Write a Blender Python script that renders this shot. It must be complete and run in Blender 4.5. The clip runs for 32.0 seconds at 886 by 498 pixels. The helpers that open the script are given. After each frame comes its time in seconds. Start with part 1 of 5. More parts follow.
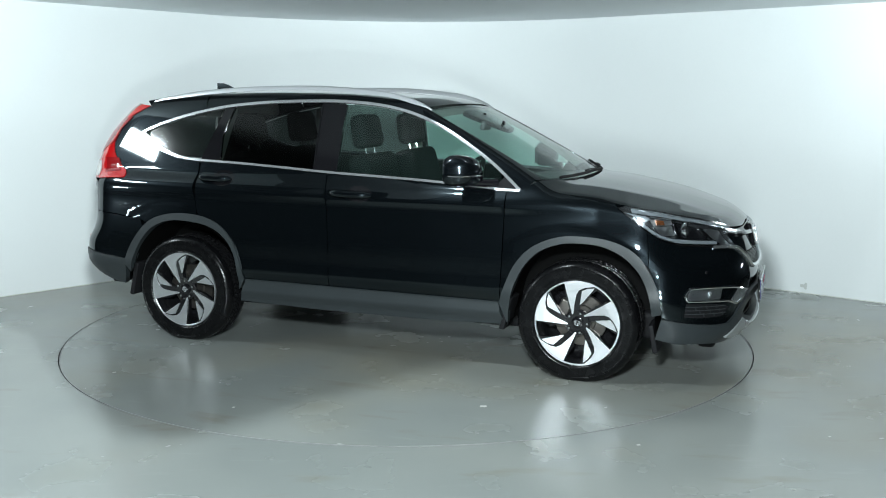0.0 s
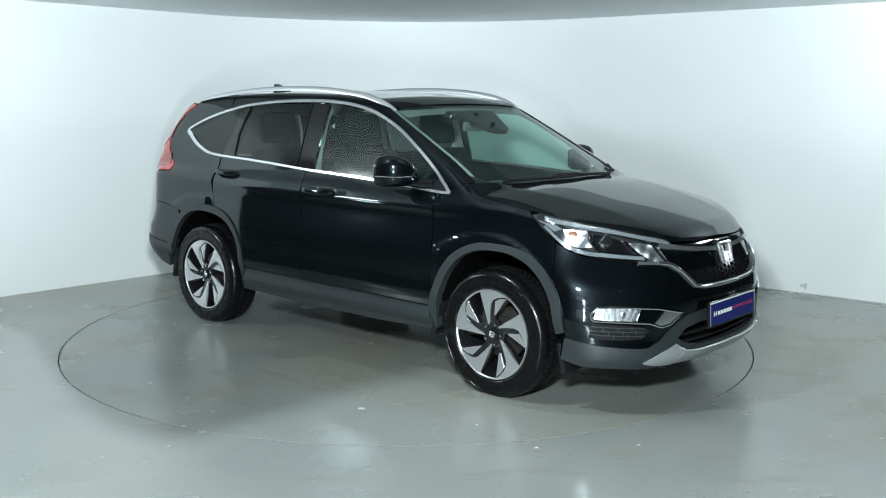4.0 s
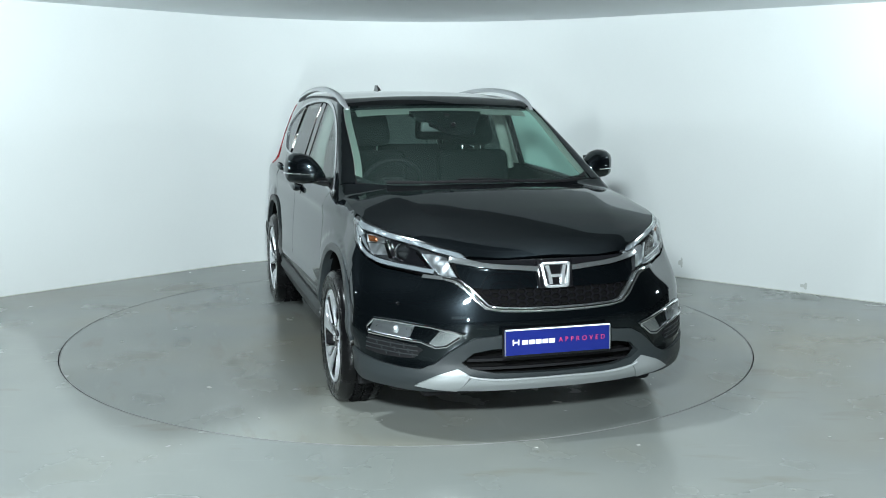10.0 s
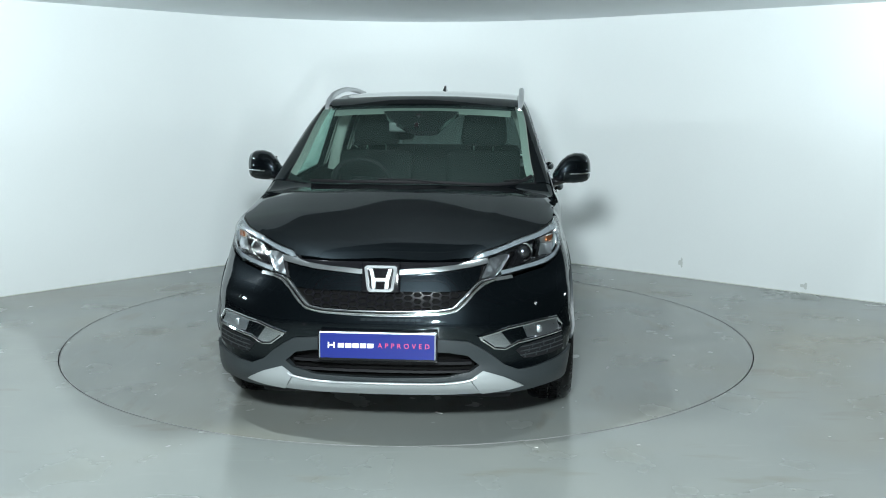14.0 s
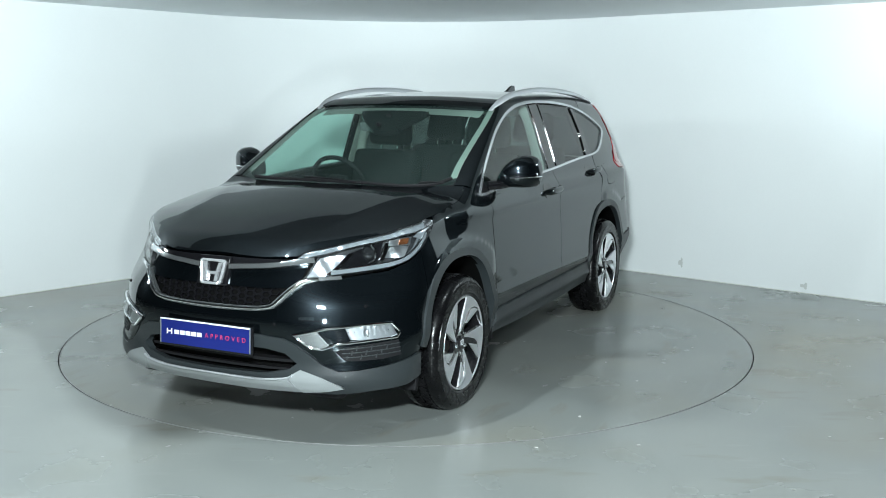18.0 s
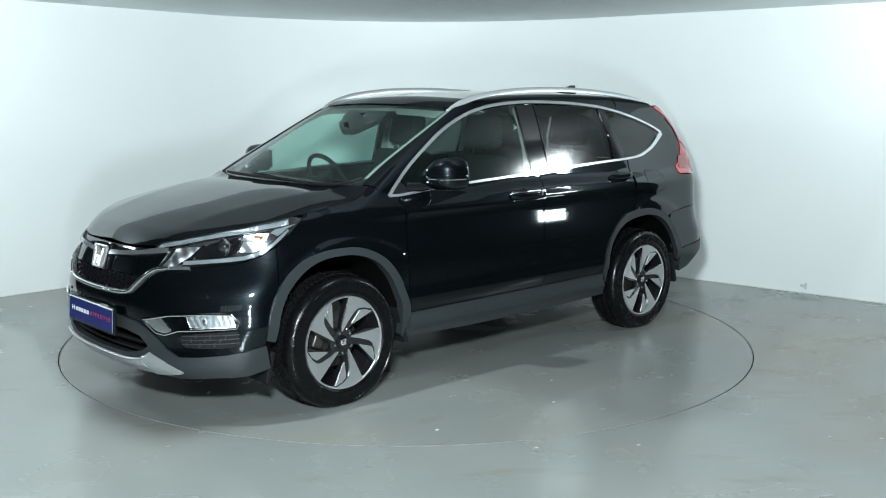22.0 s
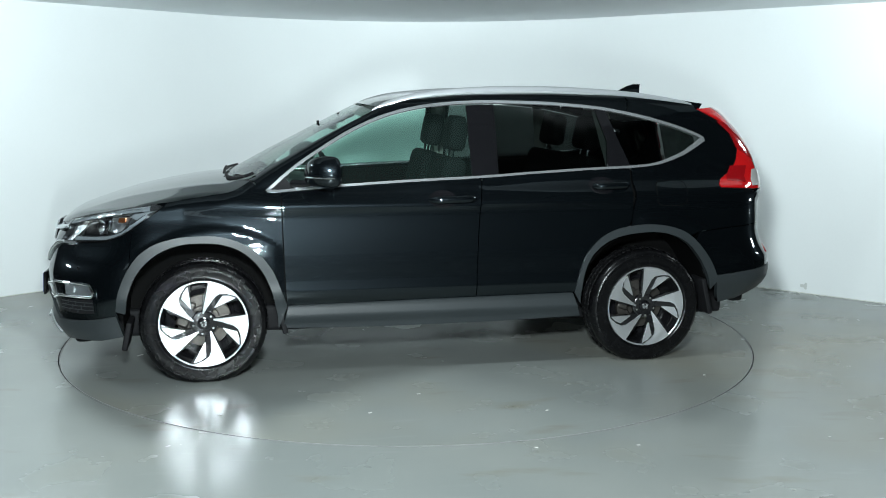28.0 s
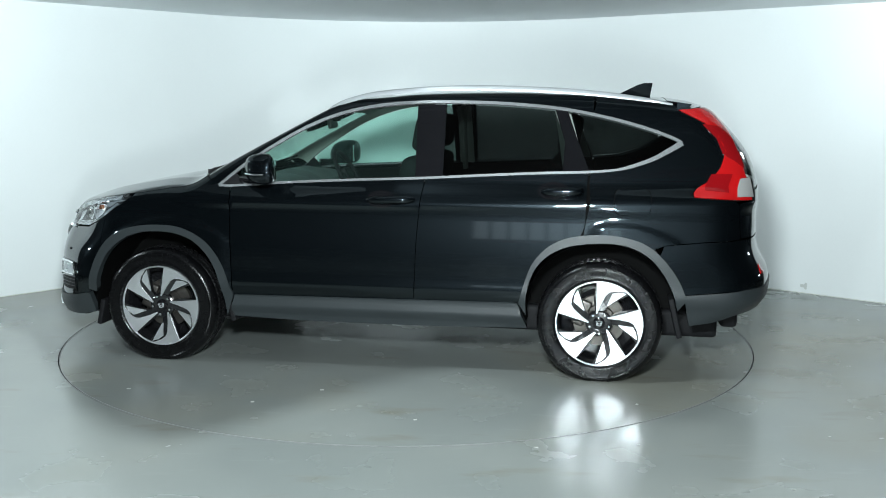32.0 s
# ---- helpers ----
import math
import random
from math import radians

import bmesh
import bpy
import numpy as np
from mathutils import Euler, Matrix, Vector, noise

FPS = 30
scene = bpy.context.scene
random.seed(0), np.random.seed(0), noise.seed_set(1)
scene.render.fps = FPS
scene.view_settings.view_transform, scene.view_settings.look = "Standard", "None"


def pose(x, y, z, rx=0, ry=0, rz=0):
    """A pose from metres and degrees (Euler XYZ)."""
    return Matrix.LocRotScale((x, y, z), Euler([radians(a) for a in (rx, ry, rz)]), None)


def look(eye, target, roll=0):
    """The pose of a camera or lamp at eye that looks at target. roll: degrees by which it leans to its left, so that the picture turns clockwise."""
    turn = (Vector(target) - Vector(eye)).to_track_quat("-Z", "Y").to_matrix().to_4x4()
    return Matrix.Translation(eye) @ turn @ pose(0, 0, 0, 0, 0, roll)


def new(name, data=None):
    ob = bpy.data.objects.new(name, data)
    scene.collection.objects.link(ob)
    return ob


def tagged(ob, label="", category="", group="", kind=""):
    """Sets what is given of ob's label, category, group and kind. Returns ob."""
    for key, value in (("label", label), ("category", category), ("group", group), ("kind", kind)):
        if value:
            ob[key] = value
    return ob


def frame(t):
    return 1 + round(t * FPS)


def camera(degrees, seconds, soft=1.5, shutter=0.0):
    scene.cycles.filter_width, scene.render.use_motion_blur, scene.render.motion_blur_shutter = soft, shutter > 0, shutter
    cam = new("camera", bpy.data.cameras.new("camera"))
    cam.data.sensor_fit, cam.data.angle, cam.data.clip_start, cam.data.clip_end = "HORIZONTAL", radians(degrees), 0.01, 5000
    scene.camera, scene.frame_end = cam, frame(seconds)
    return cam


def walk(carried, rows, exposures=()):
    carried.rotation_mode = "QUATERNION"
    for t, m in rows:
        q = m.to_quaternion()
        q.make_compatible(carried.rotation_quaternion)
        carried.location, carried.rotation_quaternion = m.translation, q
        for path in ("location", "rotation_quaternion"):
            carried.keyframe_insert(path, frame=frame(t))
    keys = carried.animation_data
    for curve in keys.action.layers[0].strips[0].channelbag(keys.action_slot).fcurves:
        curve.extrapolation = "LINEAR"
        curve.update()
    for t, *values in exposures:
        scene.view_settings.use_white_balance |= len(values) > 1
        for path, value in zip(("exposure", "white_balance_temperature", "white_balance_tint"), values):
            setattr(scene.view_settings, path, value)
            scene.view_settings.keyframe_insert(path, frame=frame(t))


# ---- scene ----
cam = camera(49.07, 32.0, soft=1.0)
EYE = (0.0, -6.552, 1.590)
VIEW = Matrix.Translation(EYE) @ pose(0, 0, 0, 90 - 8.854, 0, -1.967) @ pose(0, 0, 0, 0, 0, 0.271)
walk(cam, [(0.0, VIEW), (32.0, VIEW)])

# turning of the table, degrees
HEADING, RATE = -22.586, 5.277
# place of the car on the table
CAR_X, CAR_Y, CAR_Z = 0.0252, 0.1183, -0.012

# ---- world and lamps ----
world = bpy.data.worlds.new("world")
world.use_nodes = True
scene.world = world
world.node_tree.nodes["Background"].inputs[0].default_value = (0.75, 0.88, 1.0, 1)
world.node_tree.nodes["Background"].inputs[1].default_value = 0.02
scene.view_settings.exposure = 0.0


def lamp(name, eye, target, w, h, power, color=(1, 1, 1), spread=180):
    data = bpy.data.lights.new(name, "AREA")
    data.shape, data.size, data.size_y, data.energy, data.color = "RECTANGLE", w, h, power, color
    data.spread = radians(spread)
    ob = new(name, data)
    ob.matrix_world = look(eye, target)
    return ob


COOL = (0.84, 0.965, 1.0)
lamp("studio_lamp_low", (0.1, -6.95, 0.70), (0, 0, 1.45), 0.15, 0.065, 32, COOL, 130)
lamp("studio_lamp_mid", (0.15, -6.95, 0.94), (0, 0, 1.55), 0.15, 0.065, 32, COOL, 130)
lamp("studio_lamp_left", (-3.8, -0.5, 2.22), (0, 0.9, 0.9), 0.45, 0.20, 35, COOL)
# weak low fill, added only for the glow along the body's shoulder
lamp("glow_fill_left", (-3.95, -0.8, 1.05), (0, 0.4, 0.9), 0.26, 0.07, 8, COOL)
lamp("studio_lamp_right", (3.9, -0.2, 2.22), (0, 0.9, 0.9), 0.45, 0.20, 26, COOL)
# its counterpart on the right, likewise an added fill
lamp("glow_fill_right", (4.05, -0.5, 0.90), (0, 0.4, 0.9), 0.26, 0.07, 4, COOL)
lamp("studio_lamp_high", (-0.15, -5.8, 2.15), (-0.2, 3.0, 1.75), 0.42, 0.24, 240, COOL, 136)
# unseen overhead fills, added to brighten the floor and darken it under the car
for side, power in ((-1, 115), (1, 38)):
    lamp("floor_fill_lamp", (2.2 * side, -2.6, 5.2), (1.8 * side, -2.2, 0), 0.16, 0.16, power, COOL, 120)

# ---- materials ----


def material(name, color, rough=0.5, metal=0.0, spec=0.5, coat=0.0, vary=0.0, scale=8.0, bump=0.0, bump_scale=200.0, coat_rough=0.03, rough_vary=0.0):
    """Principled surface with two scales of colour change, roughness change and fine relief."""
    m = bpy.data.materials.new(name)
    m.use_nodes = True
    nt = m.node_tree
    b = nt.nodes["Principled BSDF"]
    b.inputs["Base Color"].default_value = (*color, 1)
    b.inputs["Roughness"].default_value = rough
    b.inputs["Metallic"].default_value = metal
    b.inputs["Specular IOR Level"].default_value = spec
    b.inputs["Coat Weight"].default_value = coat
    b.inputs["Coat Roughness"].default_value = coat_rough
    if not (vary or bump or rough_vary):
        return m
    tc = nt.nodes.new("ShaderNodeTexCoord")
    big = nt.nodes.new("ShaderNodeTexNoise")
    big.inputs["Scale"].default_value, big.inputs["Detail"].default_value = scale, 6
    nt.links.new(tc.outputs["Object"], big.inputs["Vector"])
    fine = nt.nodes.new("ShaderNodeTexNoise")
    fine.inputs["Scale"].default_value, fine.inputs["Detail"].default_value = bump_scale, 3
    nt.links.new(tc.outputs["Object"], fine.inputs["Vector"])
    if vary:
        mix = nt.nodes.new("ShaderNodeMath")
        mix.operation = "MULTIPLY_ADD"
        nt.links.new(fine.outputs["Fac"], mix.inputs[0])
        mix.inputs[1].default_value = 0.35
        nt.links.new(big.outputs["Fac"], mix.inputs[2])
        ramp = nt.nodes.new("ShaderNodeMapRange")
        ramp.inputs["From Min"].default_value, ramp.inputs["From Max"].default_value = 0.35, 1.0
        ramp.inputs["To Min"].default_value, ramp.inputs["To Max"].default_value = 1 - vary, 1 + vary
        nt.links.new(mix.outputs[0], ramp.inputs["Value"])
        mul = nt.nodes.new("ShaderNodeVectorMath")
        mul.operation = "SCALE"
        mul.inputs[0].default_value = color
        nt.links.new(ramp.outputs["Result"], mul.inputs["Scale"])
        nt.links.new(mul.outputs["Vector"], b.inputs["Base Color"])
    if rough_vary:
        rr = nt.nodes.new("ShaderNodeMapRange")
        rr.inputs["From Min"].default_value, rr.inputs["From Max"].default_value = 0.3, 0.7
        rr.inputs["To Min"].default_value, rr.inputs["To Max"].default_value = max(0.0, rough - rough_vary), rough + rough_vary
        nt.links.new(big.outputs["Fac"], rr.inputs["Value"])
        nt.links.new(rr.outputs["Result"], b.inputs["Roughness"])
    if bump:
        bp = nt.nodes.new("ShaderNodeBump")
        bp.inputs["Strength"].default_value, bp.inputs["Distance"].default_value = bump, 0.002
        nt.links.new(fine.outputs["Fac"], bp.inputs["Height"])
        nt.links.new(bp.outputs["Normal"], b.inputs["Normal"])
    return m


def glass_material(name, tint, base=0.055, haze=0.0):
    """Thin pane: lets tinted light through and mirrors more at grazing angles."""
    m = bpy.data.materials.new(name)
    m.use_nodes = True
    nt = m.node_tree
    nt.nodes.remove(nt.nodes["Principled BSDF"])
    out = nt.nodes["Material Output"]
    tr = nt.nodes.new("ShaderNodeBsdfTransparent")
    tr.inputs[0].default_value = (*tint, 1)
    gl = nt.nodes.new("ShaderNodeBsdfGlossy")
    gl.inputs["Roughness"].default_value = 0.12
    lw = nt.nodes.new("ShaderNodeLayerWeight")
    lw.inputs["Blend"].default_value = 0.5
    po = nt.nodes.new("ShaderNodeMath")
    po.operation = "POWER"
    po.inputs[1].default_value = 5.0
    nt.links.new(lw.outputs["Facing"], po.inputs[0])
    fr = nt.nodes.new("ShaderNodeMath")
    fr.operation = "MULTIPLY_ADD"
    fr.inputs[1].default_value, fr.inputs[2].default_value = 0.9, base
    nt.links.new(po.outputs[0], fr.inputs[0])
    mx = nt.nodes.new("ShaderNodeMixShader")
    nt.links.new(fr.outputs[0], mx.inputs[0])
    nt.links.new(tr.outputs[0], mx.inputs[1])
    nt.links.new(gl.outputs[0], mx.inputs[2])
    nt.links.new(mx.outputs[0], out.inputs[0])
    if haze:
        # greenish diffuse haze put over the pane, lifting the dark cabin behind it
        film = nt.nodes.new("ShaderNodeBsdfDiffuse")
        film.inputs[0].default_value = (0.48, 0.80, 0.72, 1)
        veil = nt.nodes.new("ShaderNodeMixShader")
        veil.inputs[0].default_value = haze
        nt.links.new(mx.outputs[0], veil.inputs[1])
        nt.links.new(film.outputs[0], veil.inputs[2])
        nt.links.new(veil.outputs[0], out.inputs[0])
    return m


WALL = material("wall_paint", (0.80, 0.83, 0.83), 0.55, vary=0.02, scale=1.2, bump=0.05, bump_scale=60)
CEIL = material("ceiling_paint", (0.78, 0.82, 0.84), 0.6, vary=0.02, scale=1.0)
HALL = material("hall_grey", (0.16, 0.165, 0.17), 0.8, vary=0.2, scale=1.5)
STEEL = material("hall_steel", (0.22, 0.22, 0.22), 0.6)
DAYLIGHT = bpy.data.materials.new("daylight_glazing")
DAYLIGHT.use_nodes = True
DAYLIGHT.node_tree.nodes["Principled BSDF"].inputs["Emission Color"].default_value = (0.86, 0.95, 1.0, 1)
DAYLIGHT.node_tree.nodes["Principled BSDF"].inputs["Emission Strength"].default_value = 1.0
RED_STEEL = material("red_steel", (0.25, 0.02, 0.02), 0.5)
PAINT = material("black_car_paint", (0.0013, 0.0019, 0.0024), 0.045, spec=0.52)
PAINT.node_tree.nodes["Principled BSDF"].inputs["Specular Tint"].default_value = (0.84, 0.96, 1.0, 1)
# faint bluish flake under the clear coat
_nt = PAINT.node_tree
_flake = _nt.nodes.new("ShaderNodeBsdfAnisotropic")
_flake.inputs["Color"].default_value = (0.0042, 0.0054, 0.0063, 1)
_flake.inputs["Roughness"].default_value = 0.33
_sum = _nt.nodes.new("ShaderNodeAddShader")
_nt.links.new(_nt.nodes["Principled BSDF"].outputs[0], _sum.inputs[0])
_nt.links.new(_flake.outputs[0], _sum.inputs[1])
_nt.links.new(_sum.outputs[0], _nt.nodes["Material Output"].inputs[0])
GLOSS = material("gloss_black_plastic", (0.006, 0.006, 0.007), 0.08, spec=0.5)
CLAD = material("grey_cladding", (0.021, 0.0255, 0.0275), 0.42, spec=0.36, vary=0.08, scale=5, bump=0.12, bump_scale=700)
DARK = material("dark_plastic", (0.009, 0.009, 0.010), 0.6, spec=0.12, vary=0.15, bump=0.1, bump_scale=300)
SHELL = material("shut_gap_black", (0.003, 0.003, 0.003), 0.7, spec=0.05)
RUBBER = material("tyre_rubber", (0.003, 0.003, 0.0034), 0.25, spec=0.24, vary=0.15, scale=20, rough_vary=0.08)
BRIGHT = material("bright_trim", (0.60, 0.62, 0.64), 0.22, metal=0.8)
TREAD = material("tread_rubber", (0.006, 0.006, 0.0065), 0.6, spec=0.06, vary=0.2, scale=25)
CHROME = material("chrome", (0.83, 0.84, 0.85), 0.06, metal=1.0)
SATIN = material("satin_silver", (0.52, 0.54, 0.56), 0.32, metal=0.55, bump=0.03, bump_scale=400)
ALLOY = material("machined_alloy", (0.88, 0.89, 0.92), 0.40, metal=1.0, bump=0.04, bump_scale=500)
GLOSSRIM = material("black_rim_paint", (0.008, 0.008, 0.009), 0.15, coat=0.6)
DISC = material("brake_steel", (0.13, 0.12, 0.11), 0.4, metal=0.9, vary=0.2, scale=30)
CLOTH = material("black_seat_cloth", (0.006, 0.0075, 0.0075), 0.9, spec=0.06, vary=0.2)
TRIM_GREY = material("light_grey_lining", (0.20, 0.22, 0.20), 0.8)
DASH = material("dashboard_plastic", (0.08, 0.088, 0.088), 0.6, bump=0.1, bump_scale=500)
CLEAR = glass_material("clear_glass", (0.64, 0.86, 0.79), haze=0.006)
SCREEN = glass_material("windscreen_glass", (0.64, 0.86, 0.79), haze=0.016)
PRIVACY = glass_material("privacy_glass", (0.19, 0.215, 0.21))
LENS = glass_material("clear_lens", (0.93, 0.95, 0.96))
RED_LENS = material("red_lamp_lens", (0.40, 0.007, 0.008), 0.08, spec=0.6, coat=1.0)
RED_DEEP = material("dark_red_lamp_lens", (0.22, 0.004, 0.006), 0.08, spec=0.6, coat=1.0)
LENS_SOLID = material("projector_glass", (0.012, 0.013, 0.014), 0.03, spec=0.9, coat=1.0)
WHITE_LENS = material("clear_white_lens", (0.42, 0.41, 0.40), 0.12, metal=0.3, coat=1.0)
AMBER = material("amber_bulb", (0.42, 0.15, 0.06), 0.12, metal=0.8)
STRIP = material("light_strip_plastic", (0.20, 0.22, 0.235), 0.25, metal=0.25, coat=0.6)
SKID = material("satin_grey_skid", (0.34, 0.36, 0.365), 0.34, metal=0.45, bump=0.03, bump_scale=400)
CHROME_GREY = material("brushed_chrome_trim", (0.46, 0.49, 0.50), 0.20, metal=0.9)
BADGE = material("bright_badge", (0.70, 0.72, 0.74), 0.2, metal=0.75)
REFLECTOR = material("lamp_reflector", (0.58, 0.60, 0.62), 0.36, metal=1.0)
BOWL = material("lamp_bowl", (0.05, 0.052, 0.055), 0.25, metal=0.5)
SWEEP_GREY = material("reflection_sweep_grey", (0.18, 0.188, 0.195), 0.9, vary=0.05, scale=2)
SEALANT = material("pale_sealant", (0.62, 0.63, 0.58), 0.6, vary=0.1, scale=12)
FLECK = material("pale_fleck", (0.4, 0.4, 0.38), 0.6)
GRIME = material("grey_grime", (0.55, 0.57, 0.55), 0.8)
WHITE = material("white_plastic", (0.75, 0.77, 0.78), 0.4)
BLUE = material("blue_plate", (0.009, 0.016, 0.13), 0.25, spec=0.5, vary=0.06, scale=6)
PINK = material("red_print", (0.42, 0.03, 0.09), 0.4)


def floor_material():
    m = material("grey_epoxy_floor", (0.19, 0.2, 0.195), 0.15, spec=0.55)
    nt = m.node_tree
    b = nt.nodes["Principled BSDF"]
    tc = nt.nodes.new("ShaderNodeTexCoord")

    def noise(scale, detail, stretch=(1, 1, 1), turn=0.0):
        mp = nt.nodes.new("ShaderNodeMapping")
        mp.inputs["Scale"].default_value, mp.inputs["Rotation"].default_value = stretch, (0, 0, radians(turn))
        nt.links.new(tc.outputs["Object"], mp.inputs["Vector"])
        n = nt.nodes.new("ShaderNodeTexNoise")
        n.inputs["Scale"].default_value, n.inputs["Detail"].default_value = scale, detail
        nt.links.new(mp.outputs[0], n.inputs["Vector"])
        return n.outputs["Fac"]

    def ranged(src, a, c, lo, hi):
        r = nt.nodes.new("ShaderNodeMapRange")
        for key, v in (("From Min", a), ("From Max", c), ("To Min", lo), ("To Max", hi)):
            r.inputs[key].default_value = v
        nt.links.new(src, r.inputs["Value"])
        return r.outputs["Result"]

    def mixed(base, colour, factor):
        mx = nt.nodes.new("ShaderNodeMix")
        mx.data_type = "RGBA"
        mx.inputs["B"].default_value = (*colour, 1)
        nt.links.new(factor, mx.inputs["Factor"])
        nt.links.new(base, mx.inputs["A"])
        return mx.outputs["Result"]

    ramp = nt.nodes.new("ShaderNodeValToRGB")
    ramp.color_ramp.elements[0].position, ramp.color_ramp.elements[0].color = 0.35, (0.180, 0.195, 0.187, 1)
    ramp.color_ramp.elements[1].position, ramp.color_ramp.elements[1].color = 0.68, (0.217, 0.229, 0.215, 1)
    nt.links.new(noise(0.9, 2), ramp.inputs["Fac"])
    col = mixed(ramp.outputs["Color"], (0.200, 0.188, 0.145), ranged(noise(0.55, 3), 0.50, 0.72, 0, 0.8))
    col = mixed(col, (0.150, 0.140, 0.105), ranged(noise(1.7, 8, (1, 3.2, 1), 24), 0.60, 0.76, 0, 0.7))
    col = mixed(col, (0.30, 0.31, 0.30), ranged(noise(2.6, 9, (1, 5, 1), -35), 0.62, 0.72, 0, 0.14))
    col = mixed(col, (0.11, 0.115, 0.11), ranged(noise(42, 3), 0.72, 0.80, 0, 0.35))
    nt.links.new(col, b.inputs["Base Color"])
    nt.links.new(ranged(noise(2.2, 6), 0.3, 0.75, 0.19, 0.32), b.inputs["Roughness"])
    bp = nt.nodes.new("ShaderNodeBump")
    bp.inputs["Strength"].default_value, bp.inputs["Distance"].default_value = 0.06, 0.004
    nt.links.new(noise(11, 3), bp.inputs["Height"])
    nt.links.new(bp.outputs["Normal"], b.inputs["Normal"])
    return m


FLOOR = floor_material()

# ---- mesh helpers ----


def mesh_object(name, verts, faces, mat, parent=None, smooth=False, label=""):
    me = bpy.data.meshes.new(name)
    me.from_pydata([tuple(map(float, v)) for v in verts], [], faces)
    if smooth:
        me.polygons.foreach_set("use_smooth", [True] * len(me.polygons))
    me.materials.append(mat)
    me.update()
    ob = new(name, me)
    ob.parent = parent
    if label:
        ob["label"] = label
    return ob


def part(name, bm, mat, parent, label="", smooth=True):
    """Links a bmesh as one mesh object under a thing or a part."""
    me = bpy.data.meshes.new(name)
    bmesh.ops.recalc_face_normals(bm, faces=bm.faces[:])
    bm.to_mesh(me)
    bm.free()
    if smooth:
        me.polygons.foreach_set("use_smooth", [True] * len(me.polygons))
        me.set_sharp_from_angle(angle=radians(38))
    me.materials.append(mat)
    ob = new(name, me)
    ob.parent = parent
    if label:
        ob["label"] = label
    return ob


def add_box(bm, centre, size, turn=None, bevel=0.0):
    m = Matrix.Translation(centre) @ (turn or Matrix()) @ Matrix.Diagonal((*size, 1))
    vs = bmesh.ops.create_cube(bm, size=1, matrix=m)["verts"]
    if bevel:
        es = list({e for v in vs for e in v.link_edges})
        bmesh.ops.bevel(bm, geom=es, offset=bevel, segments=3, affect="EDGES", profile=0.6)


def add_lathe(bm, profile, steps=64, axis="Y", centre=(0, 0, 0), closed=False):
    """Turns (radius, along) points round an axis through centre."""
    rings = []
    for r, a in profile:
        ring = []
        for k in range(steps):
            w = 2 * math.pi * k / steps
            c, s = r * math.cos(w), r * math.sin(w)
            p = {"X": (a, c, s), "Y": (c, a, s), "Z": (c, s, a)}[axis]
            ring.append(bm.verts.new(Vector(p) + Vector(centre)))
        rings.append(ring)
    pairs = list(zip(rings, rings[1:])) + ([(rings[-1], rings[0])] if closed else [])
    for a, b in pairs:
        for k in range(steps):
            bm.faces.new((a[k], a[(k + 1) % steps], b[(k + 1) % steps], b[k]))
    return rings


def add_tube(bm, points, radius, steps=10, flat=1.0):
    """A tube along points; flat scales its height."""
    pts = [Vector(p) for p in points]
    rings = []
    for i, p in enumerate(pts):
        d = (pts[min(i + 1, len(pts) - 1)] - pts[max(i - 1, 0)]).normalized()
        s = d.cross(Vector((0, 0, 1)))
        s = s.normalized() if s.length > 1e-4 else Vector((1, 0, 0))
        u = s.cross(d)
        r = radius[i] if isinstance(radius, (list, tuple)) else radius
        rings.append([bm.verts.new(p + r * (math.cos(2 * math.pi * k / steps) * s + flat * math.sin(2 * math.pi * k / steps) * u)) for k in range(steps)])
    for a, b in zip(rings, rings[1:]):
        for k in range(steps):
            bm.faces.new((a[k], a[(k + 1) % steps], b[(k + 1) % steps], b[k]))
    bm.faces.new(rings[0])
    bm.faces.new(rings[-1])


def curve_through(pts, n=8):
    """Smooth points through a few control points (Catmull-Rom)."""
    P = [np.array(p, float) for p in pts]
    P = [2 * P[0] - P[1]] + P + [2 * P[-1] - P[-2]]
    out = []
    for i in range(1, len(P) - 2):
        for k in range(n):
            t = k / n
            out.append(0.5 * (2 * P[i] + (P[i + 1] - P[i - 1]) * t + (2 * P[i - 1] - 5 * P[i] + 4 * P[i + 1] - P[i + 2]) * t * t + (3 * P[i] - P[i - 1] - 3 * P[i + 1] + P[i + 2]) * t ** 3))
    out.append(P[-2])
    return [tuple(q) for q in out]


# ---- the studio ----
TABLE_R = 2.262


def ring_floor(name, r0, r1, z, mat, steps=128):
    vs, fs = [], []
    for k in range(steps):
        a = 2 * math.pi * k / steps
        vs += [(r0 * math.cos(a), r0 * math.sin(a), z), (r1 * math.cos(a), r1 * math.sin(a), z)]
    for k in range(steps):
        a, b = 2 * k, 2 * ((k + 1) % steps)
        fs.append((a, a + 1, b + 1, b))
    return mesh_object(name, vs, fs, mat)


tagged(ring_floor("floor", TABLE_R + 0.007, 30, 0.0, FLOOR, 160), "glossy grey epoxy floor round the turntable", "floor", kind="structure")
tagged(ring_floor("floor_gap", TABLE_R - 0.05, TABLE_R + 0.05, -0.03, SHELL, 160), "dark gap round the turntable", "gap", kind="structure")

